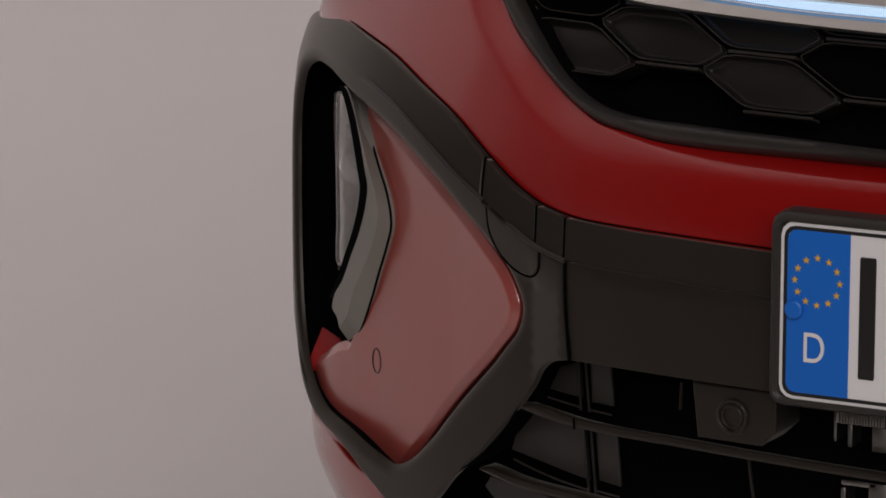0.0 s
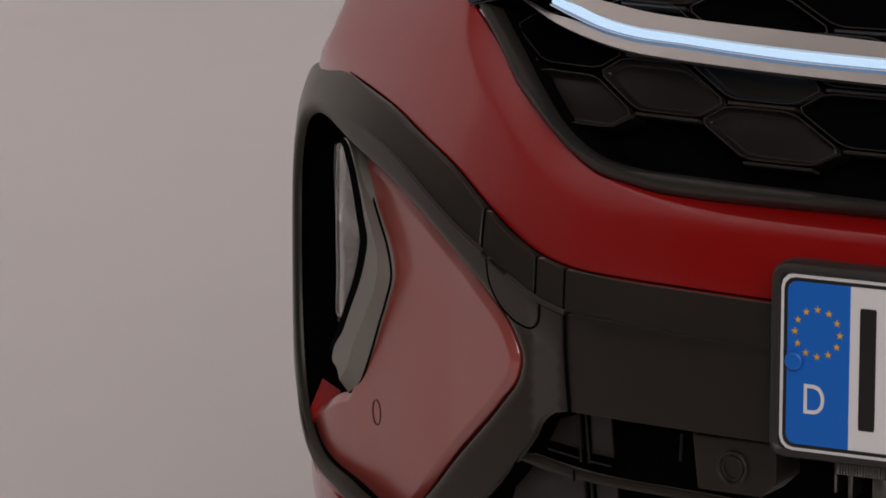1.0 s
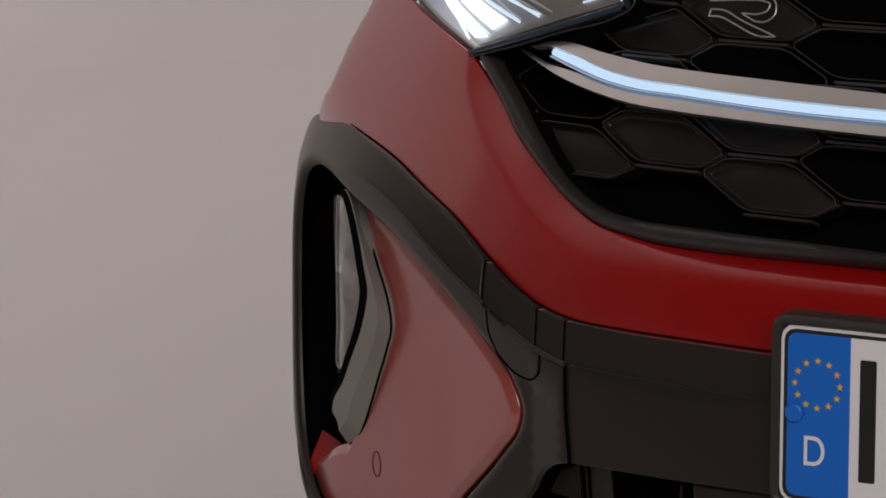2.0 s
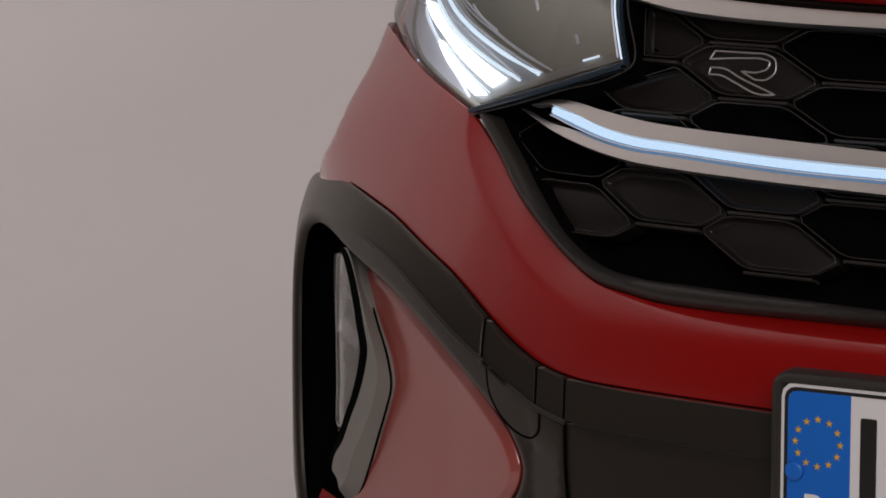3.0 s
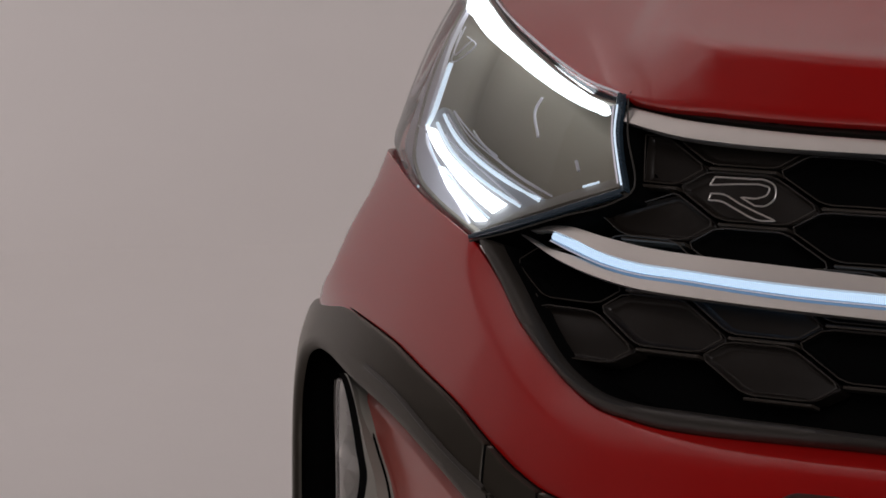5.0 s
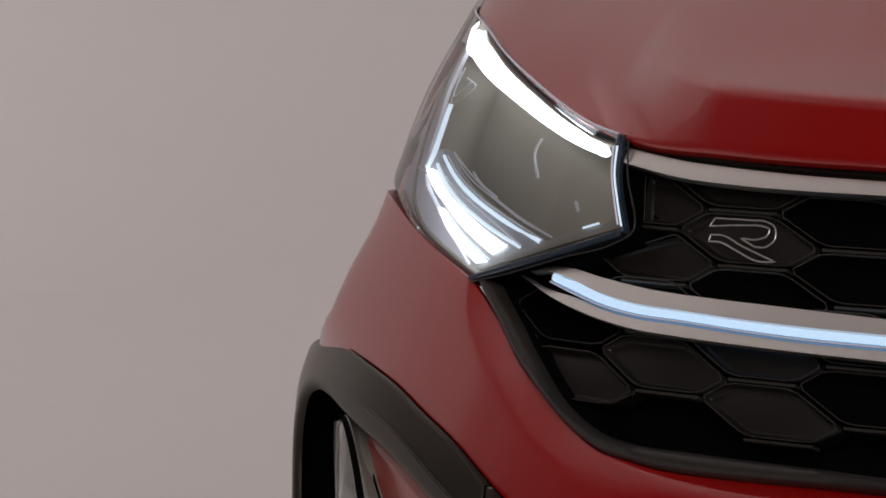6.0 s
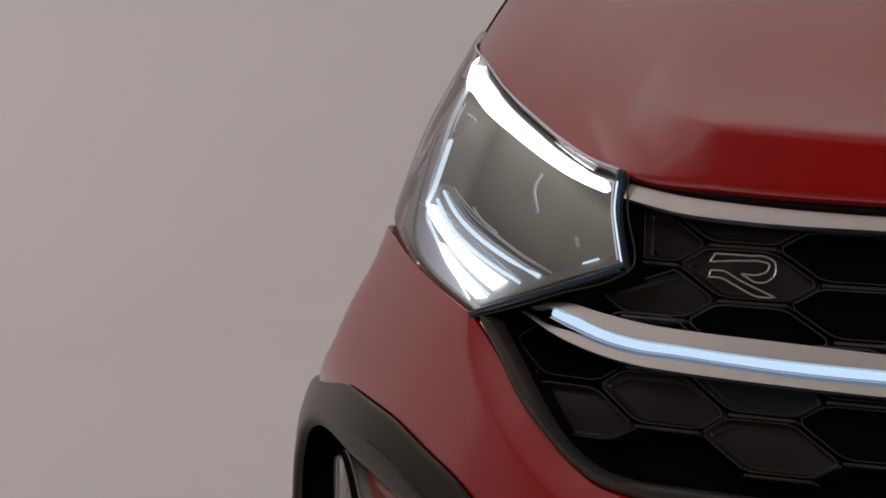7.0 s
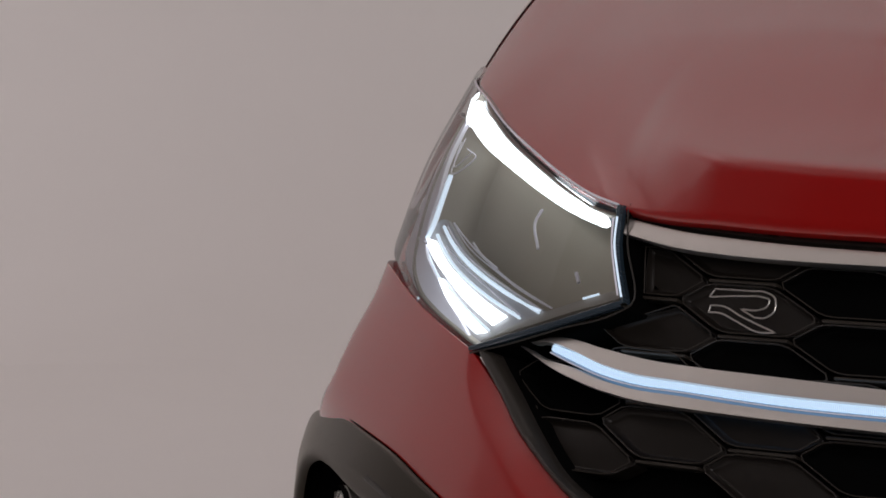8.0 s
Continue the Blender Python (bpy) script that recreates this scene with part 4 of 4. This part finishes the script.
def build_hood():
    edge_a = [0, .2456, .3167, .41, .463, .4922, .5267, .5679, .6205, .6698, .7354, .80, .90]
    edge_z = [.7785, .7784, .7777, .779, .7835, .7890, .7984, .8107, .8246, .8368, .8446, .8480, .8520]
    fine_a = np.arange(-.1, 1.0, .001)
    fine_z = smooth_table(edge_a, edge_z, np.abs(fine_a))
    soft = np.exp(-(np.arange(-60, 61) / 25) ** 2)
    fine_z = np.convolve(np.pad(fine_z, 60, "edge"), soft / soft.sum(), "valid")
    a = -np.linspace(0, .90, 181)
    d = np.concatenate([[-.004, -.002], np.linspace(0, .06, 25), .06 + .84 * np.linspace(0, 1, 61)[1:] ** 1.3])
    A, D = np.meshgrid(a, d, indexing="ij")
    def surface(A, D):
        b = np.abs(A)
        ze = np.interp(b, fine_a, fine_z)
        base = on_skin(A, ze, .001)
        step = lambda v: np.clip(v, 0, 1) ** 2 * (3 - 2 * np.clip(v, 0, 1))
        q = np.maximum(D, 0)
        fold = smooth_table([0, .0136, .0222, .0388, .0695, .104, .1666, .2259, .2981, .5, .95], [.385, .4026, .4274, .4536, .4798, .5046, .5432, .5708, .5929, .65, .70], q)
        outer, centre = ramp(b - fold, .005), ramp(.291 + .30 * (q - .039) - b, .006)
        P = base.copy()
        P[..., 1] += q
        P[..., 0] += np.sign(A) * .162 * (1 - np.exp(-q / .5)) * step((b - .48) / .32)
        crown = lambda p: .8145 + .23 * (p[..., 1] - .09) - .04 * (p[..., 1] - .09) ** 2 - .037 * p[..., 0] ** 2 + .020 * step((p[..., 1] - .13) / .22)
        lip = np.maximum(crown(base) - ze, .001)
        top = crown(P) - ze - np.minimum(crown(base) - ze - .001, 0)
        top = top - step(q / .12) * .15 * .05 * (1 - np.exp(-centre / .05))
        face = smooth_table([0, .38, .41, .453, .492, .553, .626, .70, .90], [3.4, 3.4, 2.4, 1.15, .65, .43, .30, .245, .235], b) * q - .06 * .05 * (1 - np.exp(-outer / .05))
        w = .008 + .006 * step((b - .36) / .12) + .006 * np.exp(-((b - .45) / .05) ** 2)
        h = .5 * (top + face - np.sqrt((top - face) ** 2 + w * w)) - .5 * (lip - np.sqrt(lip ** 2 + w * w)) * np.exp(-q / .05)
        P[..., 2] += h + np.minimum(D, 0) * 1.2
        P[..., 1] += -np.minimum(D, 0) * 1.5
        return P
    P = surface(A, D)
    e = 1e-3
    N = unit(np.cross(surface(A + e, D) - surface(A - e, D), surface(A, D + e) - surface(A, D - e)))
    n, m = A.shape
    faces = [(i * m + j, i * m + j + 1, (i + 1) * m + j + 1, (i + 1) * m + j) for i in range(n - 1) for j in range(m - 1)]
    link("hood", P.reshape(-1, 3), faces, RED, car, "glossy red bonnet with pressed creases", N.reshape(-1, 3), both="join")
    q = np.linspace(.03, .5, 80)
    rows = [surface(np.full(80, -b), q) + (0, 0, lift) for b, lift in ((.7595, .0), (.7600, .0010), (.7635, .0010), (.7640, .0))]
    faces = [(i * 80 + j, i * 80 + j + 1, i * 80 + 81 + j, i * 80 + 80 + j) for i in range(3) for j in range(79)]
    link("hood_gap", np.concatenate(rows), faces, VOID, car, "dark gap between bonnet and wing", both="copy")


def build_plate():
    holder = tagged(new("number_plate"), "white number plate with a blue band in a black holder")
    holder.parent = car
    X, Z, Y = .0040, .5047, -.018
    flat = lambda y: (lambda a, z, o: np.stack([np.asarray(a) + X, np.full(np.shape(a), y) - o, np.asarray(z) + Z], -1))
    def rounded(x0, x1, z0, z1, r):
        out = []
        for cx, cz, t0 in ((x1 - r, z1 - r, 0), (x0 + r, z1 - r, 90), (x0 + r, z0 + r, 180), (x1 - r, z0 + r, 270)):
            for t in (0, 30, 60, 90):
                out.append((cx + r * math.cos(radians(t0 + t)), cz + r * math.sin(radians(t0 + t)), 1))
        return out
    kw = dict(place=flat(Y), step=.02)
    patch("holder", rounded(-.2675, .2675, -.0605, .0605, .010), PLASTIC_SOFT, holder, "black plastic plate holder", off=-.005, rings=[(0, .016), (0, .002), (.001, -.001), (.003, -.004), (.0055, -.004), (.0065, 0)], **kw)
    patch("plate", rounded(-.26, .26, -.055, .055, .009), PLATE_WHITE, holder, "white plate face", off=-.0025, bevel=.0008, thick=.002, **kw)
    patch("border", rounded(-.2575, .2575, -.0525, .0525, .007), PLATE_BLACK, holder, "black border line", off=-.0018, bevel=.0003, thick=.0006, holes=[rounded(-.2553, .2553, -.0503, .0503, .006)], **kw)
    patch("euro_band", [(-.215, .0503, 1), (-.215, -.0503, 1), (-.2495, -.0503, 1), (-.2533, -.0493, 1), (-.2553, -.0450, 1), (-.2553, .0450, 1), (-.2533, .0490, 1), (-.2495, .0503, 1)], PLATE_BLUE, holder, "blue band", off=-.0019, bevel=.0003, thick=.0006, **kw)
    cx, cz, r = -.2357, .0195, .0145
    for k in range(12):
        t = radians(30 * k)
        sx, sz = cx + r * math.sin(t), cz + r * math.cos(t)
        star = [(sx + (.0025, .001)[i % 2] * math.sin(i * math.pi / 5), sz + (.0025, .001)[i % 2] * math.cos(i * math.pi / 5), 1) for i in range(10)]
        patch("star", star, PLATE_GOLD, holder, off=-.0014, bevel=.0001, thick=.0004, **kw)
    text = bpy.data.curves.new("country_letter", "FONT")
    text.body, text.size, text.extrude, text.align_x, text.align_y = "D", .0285, .0003, "CENTER", "CENTER"
    letter = new("country_letter", text)
    letter.matrix_world = pose(X - .2372, Y + .0013, Z - .0225, 90, 0, 0)
    text.materials.append(PLATE_WHITE)
    letter.scale = (0.74, .94, 1)
    letter.parent = holder
    pin = [(-.2498 + .006 * math.cos(t), .0015 + .006 * math.sin(t)) for t in np.arange(16) * math.pi / 8]
    patch("fixing_cap", pin, PLATE_BLUE, holder, "blue plastic screw cap", off=.002, rings=[(0, .004), (0, .0012), (.0008, .0004), (.002, 0)], **kw)
    for x in (-.2035, -.150, -.105, .0, .045, .105, .16, .215):
        patch("plain_bar", [(x - .0052, .0375), (x - .0052, -.0375), (x + .0052, -.0375), (x + .0052, .0375)] and [(x + s * .0052, t * .0375, 1) for s, t in ((-1, -.96), (-.9, -1), (.9, -1), (1, -.96), (1, .96), (.9, 1), (-.9, 1), (-1, .96))],
              PLATE_BLACK, holder, off=-.0017, bevel=.0004, thick=.0008, **kw)


build_bumper()
build_cladding()
build_vent()
build_lower_bumper()
build_hood()
build_headlight()
build_grille()
build_plate()


def build_wheels():
    """Front wheels, on which the car stands."""
    def turned(profile, n=64):
        verts, faces = [], []
        for x, r in profile:
            verts += [(x, r * math.cos(t), r * math.sin(t)) for t in np.arange(n) * 2 * math.pi / n]
        for i in range(len(profile) - 1):
            faces += [(i * n + j, i * n + (j + 1) % n, (i + 1) * n + (j + 1) % n, (i + 1) * n + j) for j in range(n)]
        return np.array(verts), faces
    centre = np.array((-.70, .86, .325))
    tyre = [(-.09, .22), (-.105, .25), (-.108, .29), (-.095, .315), (-.07, .324), (0, .325), (.07, .324), (.095, .315), (.108, .29), (.105, .25), (.09, .22)]
    rim = [(-.088, .222), (-.092, .21), (-.06, .20), (-.05, .06), (-.075, .05), (-.075, .002)]
    for side in (1, -1):
        wheel = tagged(new("wheel"), "black tyre on a dark alloy rim")
        wheel.parent = car
        for name, profile, mat in (("tyre", tyre, TYRE), ("rim", rim, PLASTIC_SOFT)):
            v, f = turned(profile)
            v = (v + centre) * (side, 1, 1)
            link(name, v, f if side == 1 else [g[::-1] for g in f], mat, wheel, "", None, True, 40)


build_wheels()
